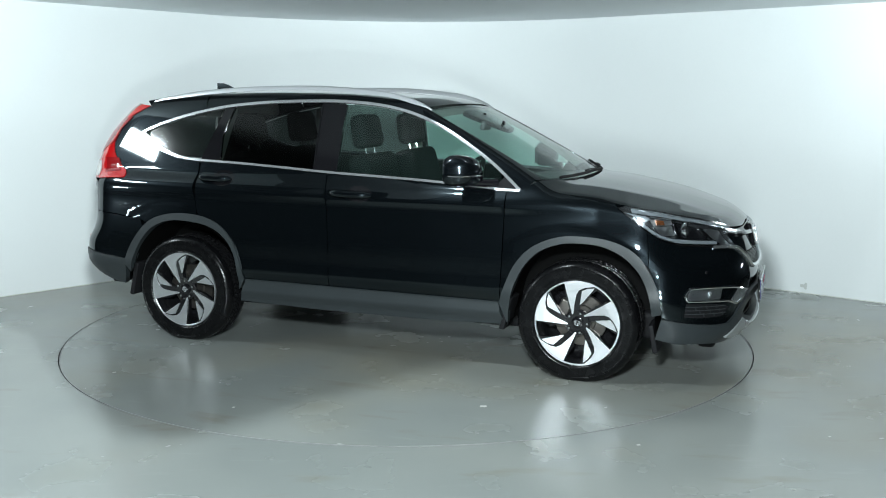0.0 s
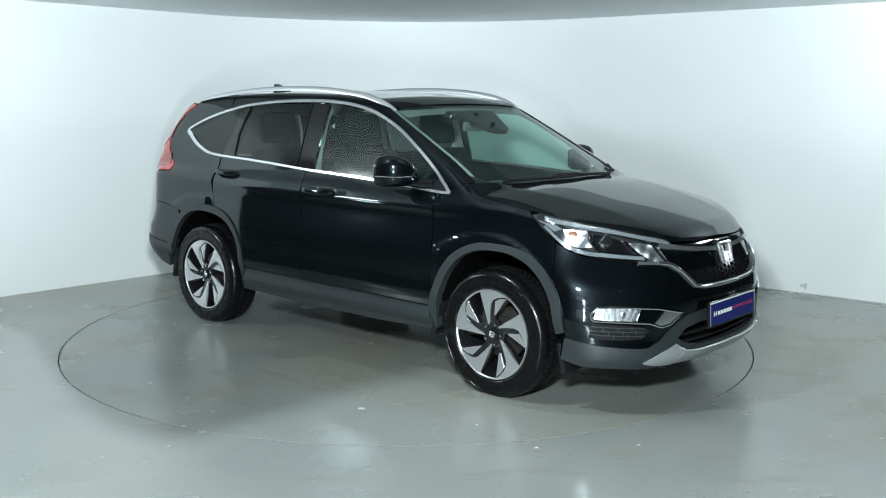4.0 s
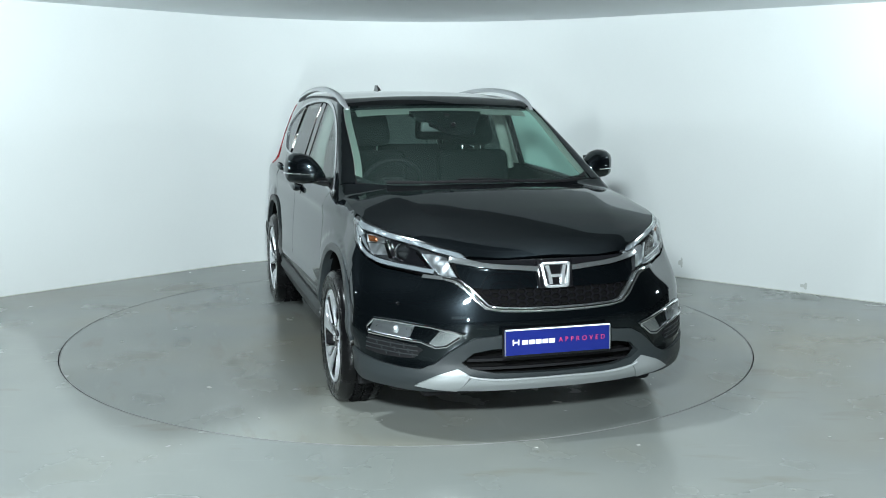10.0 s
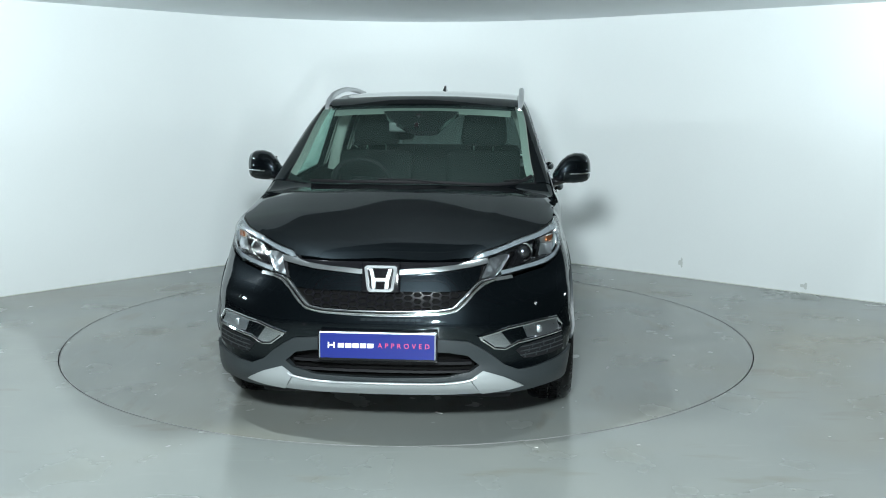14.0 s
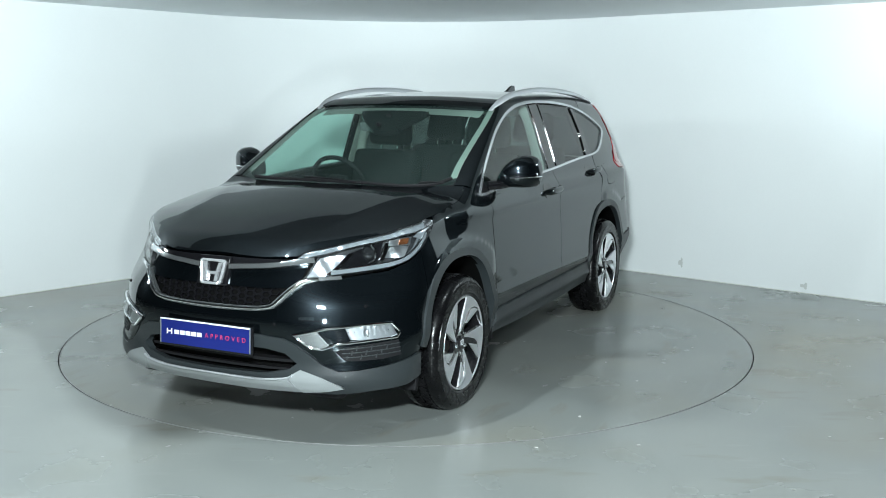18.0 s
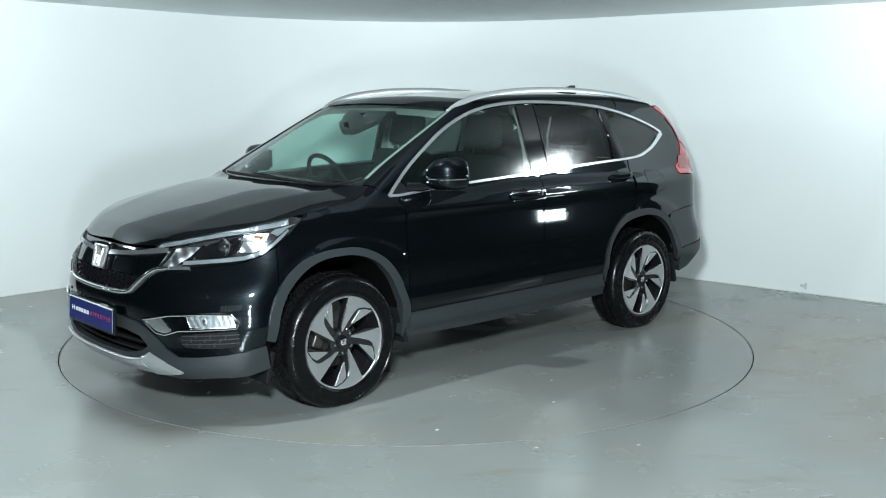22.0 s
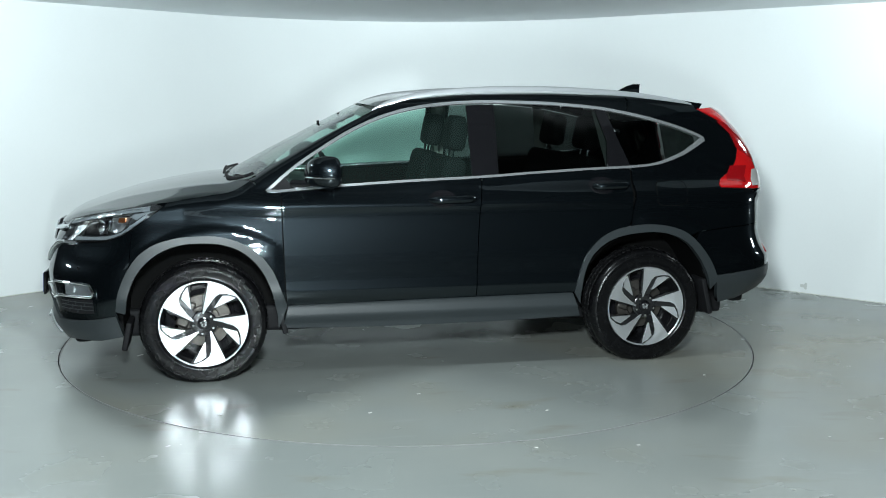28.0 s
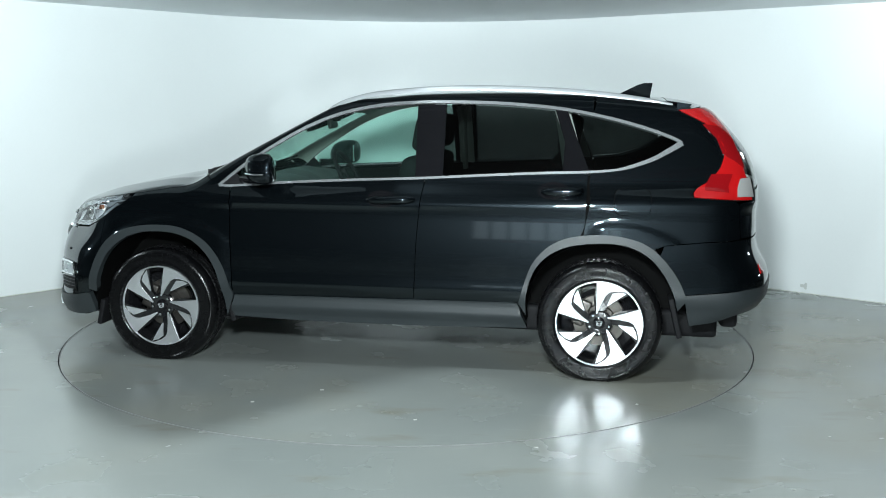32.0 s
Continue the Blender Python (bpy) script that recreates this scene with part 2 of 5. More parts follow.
table = new("turntable")
tagged(table, "round grey epoxy turntable flush with the floor", "turntable")
bm = bmesh.new()
add_lathe(bm, [(0.001, 0.0), (0.8, 0.0), (TABLE_R - 0.004, 0.0), (TABLE_R, -0.004), (TABLE_R, -0.02)], 160, "Z")
part("disc", bm, FLOOR, table, smooth=False)
bm = bmesh.new()
add_lathe(bm, [(TABLE_R - 0.0035, 0.0005), (TABLE_R + 0.0005, 0.0008), (TABLE_R + 0.0005, -0.02)], 160, "Z")
part("edge_strip", bm, STEEL, table, "thin worn metal edge strip")
for x, y, w0, d0, a0 in ((1.0, -1.41, 0.035, 0.022, 20), (1.76, 0.346, 0.045, 0.014, 50), (1.25, 1.62, 0.02, 0.012, 10), (-1.5, 1.4, 0.018, 0.012, 70), (-0.4, 1.85, 0.016, 0.010, 30), (0.5, 1.72, 0.018, 0.012, 5), (1.6, -1.2, 0.014, 0.01, 40), (-1.2, -1.6, 0.02, 0.012, 60), (-0.2, -1.9, 0.016, 0.010, 85), (0.2, 1.45, 0.02, 0.008, 15)):
    bm = bmesh.new()
    add_box(bm, (x, y, 0.0012), (w0, d0, 0.0024), pose(0, 0, 0, 0, 0, a0), bevel=0.0008)
    part("paint_fleck", bm, FLECK, table, "small pale fleck stuck to the floor", smooth=False)


# plan of the studio wall: two straight runs that meet in a wide round corner
CORNER, RUN_L, RUN_R = Vector((-0.171, 4.26)), Vector((-1.0, -1.0)).normalized(), Vector((1.0, -0.875)).normalized()
TANGENT, CEILING_Z = 2.5, 2.33
BEND_R = TANGENT * math.tan(RUN_L.angle(RUN_R) / 2)
BEND_C = CORNER + (RUN_L + RUN_R).normalized() * math.hypot(TANGENT, BEND_R)


def wall_plan(inset, steps=48):
    """Points along the wall from its left end to its right end, moved in by inset."""
    a, b = CORNER + RUN_L * TANGENT - BEND_C, CORNER + RUN_R * TANGENT - BEND_C
    pts = [BEND_C + a * (1 - inset / BEND_R) + RUN_L * d for d in (2.95, 2.2, 1.1)]
    a0, turn = math.atan2(a.y, a.x), -a.angle(b)
    for k in range(steps + 1):
        w0 = a0 + turn * k / steps
        pts.append(BEND_C + (BEND_R - inset) * Vector((math.cos(w0), math.sin(w0))))
    return pts + [BEND_C + b * (1 - inset / BEND_R) + RUN_R * d for d in (1.1, 2.2, 3.05)]


def plan_band(name, i0, i1, z0, z1, mat, smooth=True):
    """A solid band that follows the wall, between two insets and two heights."""
    inner, outer = wall_plan(i0), wall_plan(i1)
    vs, fs = [], []
    for p, q in zip(inner, outer):
        vs += [(p.x, p.y, z0), (p.x, p.y, z1), (q.x, q.y, z1), (q.x, q.y, z0)]
    for k in range(len(inner) - 1):
        i = 4 * k
        fs += [(i + c, i + (c + 1) % 4, i + 4 + (c + 1) % 4, i + 4 + c) for c in range(4)]
    fs += [(0, 3, 2, 1), (len(vs) - 4, len(vs) - 3, len(vs) - 2, len(vs) - 1)]
    ob = mesh_object(name, vs, fs, mat, smooth=smooth)
    if smooth:
        ob.data.set_sharp_from_angle(angle=radians(40))
    return ob


def on_wall(px, z, lift=0.002):
    """Place and outward-to-room direction on the right-hand run of the wall at a given x."""
    y = CORNER.y + (px - CORNER.x) * RUN_R.y / RUN_R.x
    n = Vector((RUN_R.y, -RUN_R.x)).normalized()
    return Vector((px + n.x * lift, y + n.y * lift, z))


tagged(plan_band("wall_round", 0.0, -0.12, 0.0, CEILING_Z + 0.02, WALL), "white painted studio wall with a rounded corner", "wall", kind="structure")
tagged(plan_band("trim", 0.004, 0.0005, 0.0, 0.007, SEALANT), "thin pale joint where wall meets floor", "trim", kind="structure")
tagged(plan_band("ceiling", 2.35, -0.1, CEILING_Z, CEILING_Z + 0.06, CEIL, smooth=False), "flat white soffit above the studio wall", "ceiling", kind="structure")
# unseen grey sweep up from the soffit's inner edge, added to soften its reflection
vs, fs, rim = [], [], wall_plan(2.345)
sweep = ((0.0, 0.0), (0.03, 0.006), (0.07, 0.02), (0.11, 0.06), (0.15, 0.13), (0.19, 0.24), (0.22, 0.40), (0.24, 0.62), (0.25, 0.90))
for p in rim:
    for go, up in sweep:
        q = p.lerp(Vector((0.0, -6.0)), go)
        vs.append((q.x, q.y, CEILING_Z + 0.003 + up))
m = len(sweep)
for k in range(len(rim) - 1):
    fs += [(k * m + c, k * m + c + 1, (k + 1) * m + c + 1, (k + 1) * m + c) for c in range(m - 1)]
tagged(mesh_object("reflection_sweep", vs, fs, SWEEP_GREY, smooth=True), "unseen grey sweep added to soften the soffit edge in reflections", "ceiling", kind="structure")

# the dark hall behind the camera, with its roof trusses
bm = bmesh.new()
for c, s in (((0, -16.1, 3), (26.4, 0.2, 6)), ((-13.1, -5, 3), (0.2, 22, 6)), ((13.1, -5, 3), (0.2, 22, 6)), ((0, 6.1, 3), (26.4, 0.2, 6))):
    add_box(bm, c, s)
tagged(part("wall_hall", bm, HALL, None, smooth=False), "dark grey hall walls behind the studio", "wall", kind="structure")
bm = bmesh.new()
add_box(bm, (0, -5, 6.1), (26.4, 22.4, 0.2))
tagged(part("ceiling_hall", bm, HALL, None, smooth=False), "dark grey hall roof", "ceiling", kind="structure")
# band of daylight glazing in the far hall wall, with its mullions, seen mirrored in the paint
glazing = new("window_hall")
tagged(glazing, "long daylight window band in the far hall wall", "window", kind="structure")
bm = bmesh.new()
add_box(bm, (-2.9, -15.97, 2.0), (3.8, 0.02, 1.2))
part("pane", bm, DAYLIGHT, glazing, smooth=False)
for k in range(10):
    bm = bmesh.new()
    add_box(bm, (-4.8 + 0.42 * k, -15.92, 2.0), (0.07, 0.10, 1.3), bevel=0.01)
    part("mullion", bm, STEEL, glazing, smooth=False)
for z in (1.38, 2.62):
    bm = bmesh.new()
    add_box(bm, (-2.9, -15.92, z), (4.0, 0.10, 0.08), bevel=0.01)
    part("frame_rail", bm, STEEL, glazing, smooth=False)
# red steel bench in the hall, mirrored in the paint
bench = new("work_bench")
tagged(bench, "low red steel bench standing in the dark hall", "bench")
bm = bmesh.new()
add_box(bm, (-1.2, -12.5, 1.12), (3.4, 0.9, 0.16), bevel=0.02)
part("bench_top", bm, RED_STEEL, bench)
for x in (-2.7, -1.2, 0.3):
    bm = bmesh.new()
    add_box(bm, (x, -12.5, 0.52), (0.14, 0.7, 1.04), bevel=0.01)
    part("leg", bm, STEEL, bench)
for k in range(9):
    bm = bmesh.new()
    y = -15 + 2.2 * k
    add_box(bm, (0, y, 5.75), (26, 0.12, 0.12))
    add_box(bm, (0, y, 5.0), (26, 0.10, 0.10))
    for i in range(-12, 12):
        add_tube(bm, [(i * 1.05, y, 5.0), (i * 1.05 + 0.52, y, 5.75), (i * 1.05 + 1.05, y, 5.0)], 0.035, 6)
    tagged(part("roof_truss", bm, STEEL if k != 3 else RED_STEEL, None, smooth=False), "grey steel truss under the hall roof", "truss", "hall trusses")

# ---- body surface of the car: x forward, y left, z up, metres ----


def line(*pts, soft=0.03):
    """Smooth monotone curve through (a, b) points, softened over a short stretch."""
    xs, ys = np.array([p[0] for p in pts], float), np.array([p[1] for p in pts], float)
    h, d = np.diff(xs), np.diff(ys) / np.diff(xs)
    m = np.zeros(len(xs))
    m[0], m[-1] = d[0], d[-1]
    for i in range(1, len(xs) - 1):
        if d[i - 1] * d[i] > 0:
            w1, w2 = 2 * h[i] + h[i - 1], h[i] + 2 * h[i - 1]
            m[i] = (w1 + w2) / (w1 / d[i - 1] + w2 / d[i])

    def at(v):
        v = np.asarray(v, float)
        c = np.clip(v, xs[0], xs[-1])
        i = np.clip(np.searchsorted(xs, c) - 1, 0, len(h) - 1)
        t = (c - xs[i]) / h[i]
        y = ys[i] * (1 + 2 * t) * (1 - t) ** 2 + m[i] * h[i] * t * (1 - t) ** 2 + ys[i + 1] * t * t * (3 - 2 * t) + m[i + 1] * h[i] * t * t * (t - 1)
        return y + np.where(v < xs[0], m[0] * (v - xs[0]), 0) + np.where(v > xs[-1], m[-1] * (v - xs[-1]), 0)

    def soft_at(v):
        return 0.34 * at(v) + 0.25 * (at(v - soft) + at(v + soft)) + 0.08 * (at(v - 2 * soft) + at(v + 2 * soft))
    grid = np.linspace(xs[0] - 0.6, xs[-1] + 0.6, 4000)
    table = soft_at(grid)
    return lambda v: np.interp(v, grid, table)


def smax(a, b, k):
    return np.maximum(a, b) + np.maximum(k - np.abs(a - b), 0) ** 2 / (4 * k)


def smin(a, b, k):
    return -smax(-a, -b, k)


side_w = line((0.15, 0.80), (0.26, 0.850), (0.36, 0.868), (0.44, 0.884), (0.48, 0.897), (0.505, 0.900), (0.56, 0.893), (0.70, 0.888), (0.80, 0.881), (0.88, 0.873), (0.94, 0.868), (0.985, 0.870), (1.02, 0.862), (1.08, 0.843), (1.13, 0.813), (1.2, 0.78), soft=0.012)
nose_x = line((0.15, 2.10), (0.26, 2.17), (0.32, 2.225), (0.40, 2.215), (0.50, 2.235), (0.58, 2.240), (0.66, 2.225), (0.76, 2.200), (0.84, 2.175), (0.90, 2.13), (1.0, 2.05), soft=0.014)
tail_x = line((0.15, 1.9), (0.33, 2.10), (0.40, 2.24), (0.50, 2.325), (0.62, 2.335), (0.68, 2.30), (0.78, 2.265), (0.90, 2.255), (1.0, 2.245), (1.1, 2.235), (1.3, 2.2), soft=0.014)
hood_z = line((0.6, 1.13), (1.10, 1.096), (1.30, 1.071), (1.45, 1.046), (1.60, 1.020), (1.80, 0.982), (2.0, 0.930), (2.10, 0.897), (2.2, 0.85), (2.4, 0.74), soft=0.05)
green_w = line((0.9, 0.87), (1.10, 0.815), (1.20, 0.782), (1.36, 0.728), (1.52, 0.672), (1.62, 0.625), (1.75, 0.55))
screen_x = line((0.9, 1.62), (1.06, 1.30), (1.20, 1.055), (1.36, 0.745), (1.50, 0.445), (1.58, 0.25), (1.66, 0.0))
gate_x = line((0.9, 2.27), (1.10, 2.245), (1.20, 2.222), (1.30, 2.175), (1.40, 2.095), (1.50, 1.995), (1.58, 1.915), (1.7, 1.80))
roof_z = line((-2.1, 1.535), (-1.8, 1.592), (-1.5, 1.628), (-1.1, 1.652), (-0.7, 1.660), (-0.3, 1.655), (0.0, 1.635), (0.3, 1.59), (0.7, 1.48))


corner_c = line((0.2, 1.994), (0.38, 1.967), (0.55, 1.930), (0.65, 1.915), (0.79, 1.832), (0.9, 1.800), (1.0, 1.822))
hood_up = line((0.9, -0.010), (1.4, 0.018), (1.9, 0.006), (2.1, 0.0), (2.3, -0.004))
roof_up = line((-2.0, 0.0), (-0.8, -0.008), (0.0, -0.012), (0.3, 0.016), (0.6, 0.033))
screen_fwd = line((1.0, 0.0), (1.3, 0.0), (1.5, 0.027), (1.6, 0.062), (1.7, 0.065))
tail_out = line((0.2, -0.011), (0.5, -0.011), (0.75, -0.027), (1.0, -0.017), (1.2, -0.017))
gate_out = line((1.0, -0.014), (1.2, -0.012), (1.4, -0.008), (1.6, 0.0), (1.7, 0.0))
shoulder = line((0.5, 0.0), (0.82, 0.004), (0.92, 0.030), (1.0, 0.040), (1.1, 0.040))


def body(x, y, z):
    """Below zero inside the car, zero on its skin."""
    y = np.abs(y)
    bow = (y / 0.8) ** 2.4
    f = x - nose_x(z) + 0.175 * bow
    r = -x - tail_x(z) - tail_out(z) + 0.128 * bow
    rear_taper = 0.035 * np.clip((-x - 1.2) / 1.0, 0, 2) ** 2
    front_taper = shoulder(z) * np.clip((x - 0.8) / 0.6, 0, 1) ** 2
    crease = 0.005 * np.exp(-((z - (0.985 + 0.045 * np.clip(0.9 - x, 0, 3) / 2.9)) / 0.02) ** 2) * np.clip((1.15 - x) / 0.3, 0, 1)
    s = y - side_w(z) + rear_taper + front_taper - crease
    low = smax(smax(smax(f, s, 0.22), (x + y) * 0.70711 - corner_c(z), 0.10), smax(r, s, 0.20), 0.02)
    top = z - hood_z(x) - hood_up(x) - 0.030 + 0.048 * (y / 0.74) ** 2.4 + 0.02 * np.clip(x - 1.7, 0, 1) * y / 0.4
    low = smax(low, top, 0.055)
    bow2 = (y / 0.62) ** 2.2
    f2 = (x - screen_x(z) - screen_fwd(z) + 0.085 * bow2) * 0.5
    r2 = (-x - gate_x(z) - gate_out(z) + 0.065 * bow2) * 0.8
    s2 = y - green_w(z) + 0.030 * np.clip((-x - 0.9) / 0.9, 0, 2) ** 2
    up = smax(smax(f2, s2, 0.05), smax(r2, s2, 0.12), 0.02)
    up = smax(up, z - roof_z(x) - roof_up(x) + 0.024 * (y / 0.6) ** 2, 0.045)
    up = smax(up, 1.0 - z, 0.02)
    return smin(low, up, 0.025)


NOSE, TAIL = 1.15, -0.85


def ray_of(view, a, b):
    """Start and direction of the straight line that a panel's point is thrown along."""
    o = np.zeros_like(a)
    if view == "L":
        return (a, o, b), (o, o + 1, o), 1.2
    if view == "T":
        return (a, b, o + 0.3), (o, o, o + 1), 1.6
    if view == "P":
        return (a, o, b), (o, o + 0.70711, o + 0.70711), 1.7
    if view == "N":
        return (o + NOSE, o, b), (np.cos(a), np.sin(a), o), 1.6
    return (o + TAIL, o, b), (-np.cos(a), np.sin(a), o), 1.9


def on_skin(view, a, b):
    """Points of the skin and their normals under 2D panel points."""
    a, b = np.asarray(a, float), np.asarray(b, float)
    s, d, far = ray_of(view, a, b)
    lo, hi = np.zeros_like(a), np.full_like(a, far)
    for _ in range(34):
        mid = (lo + hi) / 2
        inside = body(*(s[i] + d[i] * mid for i in range(3))) < 0
        lo, hi = np.where(inside, mid, lo), np.where(inside, hi, mid)
    p = np.stack([s[i] + d[i] * lo for i in range(3)], -1)
    e = 0.002
    g = np.stack([body(p[:, 0] + e * (i == 0), p[:, 1] + e * (i == 1), p[:, 2] + e * (i == 2)) - body(p[:, 0] - e * (i == 0), p[:, 1] - e * (i == 1), p[:, 2] - e * (i == 2)) for i in range(3)], -1)
    return p, g / np.maximum(np.linalg.norm(g, axis=1, keepdims=True), 1e-9)


def top_z(x, y):
    return float(on_skin("T", [x], [y])[0][0, 2])


def round_view(view, pts):
    """Panel points for the nose or tail: (y, z) where |y| is below 1, else (x, z) on the left side."""
    A, Z = np.array([q[0] for q in pts], float), np.array([q[1] for q in pts], float)
    dirx, c = (1.0, NOSE) if view == "N" else (-1.0, TAIL)
    by_y = np.abs(A) < 1
    sg = np.where(A < 0, -1.0, 1.0)
    # points given by y: walk out along x; a y outside the body is drawn in to its side
    y = np.where(by_y, A, 0.0)
    for _ in range(40):
        y = np.where(body(np.full_like(y, c + dirx * 0.5), y, Z) > -0.002, y * 0.985, y)
    lo, hi = np.full_like(A, c * dirx + 0.3), np.full_like(A, 3.0)
    for _ in range(34):
        mid = (lo + hi) / 2
        ins = body(dirx * mid, y, Z) < 0
        lo, hi = np.where(ins, mid, lo), np.where(ins, hi, mid)
    xx = np.where(by_y, dirx * lo, dirx * np.abs(A))
    ys = sg * on_skin("L", xx, Z)[0][:, 1]
    yy = np.where(by_y, y, ys)
    return list(zip(np.arctan2(yy, (xx - c) * dirx).tolist(), Z.tolist()))


def slant_side(pts):
    """(x, z) points of the side for the slanting view that sees pillars and roof edge squarely."""
    P, _ = on_skin("L", [q[0] for q in pts], [q[1] for q in pts])
    return [(float(p[0]), float(p[2] - p[1])) for p in P]


def slant_top(pts):
    """The same from (x, y) points of the top."""
    P, _ = on_skin("T", [q[0] for q in pts], [q[1] for q in pts])
    return [(float(p[0]), float(p[2] - p[1])) for p in P]


def front_x(y, z):
    lo, hi = 1.2, 2.6
    for _ in range(34):
        mid = (lo + hi) / 2
        lo, hi = (mid, hi) if body(np.array(mid), np.array(y), np.array(z)) < 0 else (lo, mid)
    return lo


def dense(loop, step):
    out = []
    for i, p in enumerate(loop):
        q = loop[(i + 1) % len(loop)]
        n = max(1, int(math.hypot(q[0] - p[0], q[1] - p[1]) / step))
        out += [(p[0] + (q[0] - p[0]) * k / n, p[1] + (q[1] - p[1]) * k / n) for k in range(n)]
    return out


def inside_loop(pts, loop):
    x, y = pts[:, 0], pts[:, 1]
    c = np.zeros(len(pts), bool)
    for (x0, y0), (x1, y1) in zip(loop, loop[1:] + loop[:1]):
        if y0 != y1:
            c ^= ((y0 > y) != (y1 > y)) & (x < (x1 - x0) * (y - y0) / (y1 - y0) + x0)
    return c


from mathutils.geometry import delaunay_2d_cdt


def near_loop(pts, loop, d):
    L = np.array(loop)
    out = []
    for i in range(0, len(pts), 400):
        q = pts[i:i + 400]
        out.append(((q[:, None, :] - L[None]) ** 2).sum(-1).min(1) < d * d)
    return np.concatenate(out)


def panel_data(view, loop, res=0.03, off=0.0, thick=0.012, holes=(), shape=None):
    """Vertices, faces and normals of a curved panel cut out of the skin. shape(p): extra height over the skin."""
    loops = [dense(l, res) for l in (loop, *holes)]
    pts, edges = [], []
    for l in loops:
        edges += [(len(pts) + i, len(pts) + (i + 1) % len(l)) for i in range(len(l))]
        pts += l
    A = np.array(loops[0])
    gx, gy = np.meshgrid(np.arange(A[:, 0].min(), A[:, 0].max(), res), np.arange(A[:, 1].min(), A[:, 1].max(), res))
    G = np.stack([gx.ravel(), gy.ravel()], -1)
    if len(G):
        G = G[inside_loop(G, loops[0])]
    for l in loops[1:]:
        if len(G):
            G = G[~inside_loop(G, l)]
    if len(G):
        G = G[~near_loop(G, [p for l in loops for p in l], res * 0.55)]
    allp = [Vector(p) for p in pts] + [Vector(p) for p in G]
    V, E2, F, _, _, _ = delaunay_2d_cdt(allp, edges, [], 2, 1e-6)
    V = np.array([tuple(v) for v in V])
    F = [tuple(f) for f in F]
    if holes:
        C = np.array([V[list(f)].mean(0) for f in F])
        keep = np.ones(len(F), bool)
        for l in loops[1:]:
            keep &= ~inside_loop(C, l)
        F = [f for f, k in zip(F, keep) if k]
    P, Nn = on_skin(view, V[:, 0], V[:, 1])
    h = off if shape is None else off + shape(P)
    P = P + Nn * (np.asarray(h)[..., None] if np.ndim(h) else h)
    # faces look outward
    out = []
    for f in F:
        n = np.cross(P[f[1]] - P[f[0]], P[f[2]] - P[f[0]])
        out.append(f if n @ Nn[f[0]] >= 0 else f[::-1])
    count = {}
    for f in out:
        for i in range(3):
            e = (f[i], f[(i + 1) % 3])
            count[e] = count.get(e, 0) + 1
    rim = [e for e in count if (e[1], e[0]) not in count]
    verts, norms, faces = [tuple(v) for v in P], [tuple(v) for v in (Nn if shape is None else Nn * 0)], out
    nsurf = len(faces)
    if thick:
        top, low = {}, {}
        for e in rim:
            for i in e:
                if i not in top:
                    top[i] = len(verts)
                    verts.append(tuple(P[i]))
                    norms.append((0.0, 0.0, 0.0))
                    low[i] = len(verts)
                    verts.append(tuple(P[i] - Nn[i] * thick))
                    norms.append((0.0, 0.0, 0.0))
        faces = faces + [(top[e[0]], low[e[0]], low[e[1]], top[e[1]]) for e in rim]
    return verts, faces, norms, nsurf


def skin_object(name, data, mat, parent, mirror=False, label=""):
    verts, faces, norms, nsurf = data
    if mirror:
        verts = [(x, -y, z) for x, y, z in verts]
        norms = [(x, -y, z) for x, y, z in norms]
        faces = [f[::-1] for f in faces]
    me = bpy.data.meshes.new(name)
    me.from_pydata([tuple(map(float, v)) for v in verts], [], [tuple(int(i) for i in f) for f in faces])
    me.polygons.foreach_set("use_smooth", [True] * len(faces))
    me.materials.append(mat)
    me.normals_split_custom_set_from_vertices([tuple(map(float, n)) for n in norms])
    ob = new(name, me)
    ob.parent = parent
    if label:
        ob["label"] = label
    return ob


def panels(name, view, loop, mat, parent, both=True, label="", **k):
    """A panel on the left side and, if both, its mirrored copy on the right."""
    data = panel_data(view, loop, **k)
    obs = [skin_object(name, data, mat, parent if not isinstance(parent, (list, tuple)) else parent[0], label=label)]
    if both:
        obs.append(skin_object(name, data, mat, parent if not isinstance(parent, (list, tuple)) else parent[1], mirror=True, label=label))
    return obs


def strip(path, w):
    """Outline of a band of width w along a 2D path."""
    P = np.array(path, float)
    d = np.gradient(P, axis=0)
    n = np.stack([-d[:, 1], d[:, 0]], -1)
    n /= np.linalg.norm(n, axis=1, keepdims=True)
    ww = np.asarray(w, float).reshape(-1, 1) if np.ndim(w) else w
    return [tuple(p) for p in P + n * ww / 2] + [tuple(p) for p in (P - n * ww / 2)[::-1]]


def trim_tube(name, view, path, radius, mat, parent, off=0.0, flat=0.8, both=True):
    """A half-round moulding along a path on the skin."""
    A = np.array(path)
    P, Nn = on_skin(view, A[:, 0], A[:, 1])
    P = P + Nn * off
    for sg in (1, -1) if both else (1,):
        bm = bmesh.new()
        add_tube(bm, [(x, y * sg, z) for x, y, z in P], radius, 10, flat)
        part(name, bm, mat, parent)


car = new("car")
tagged(car, "glossy black compact SUV with grey cladding on turntable", "car")

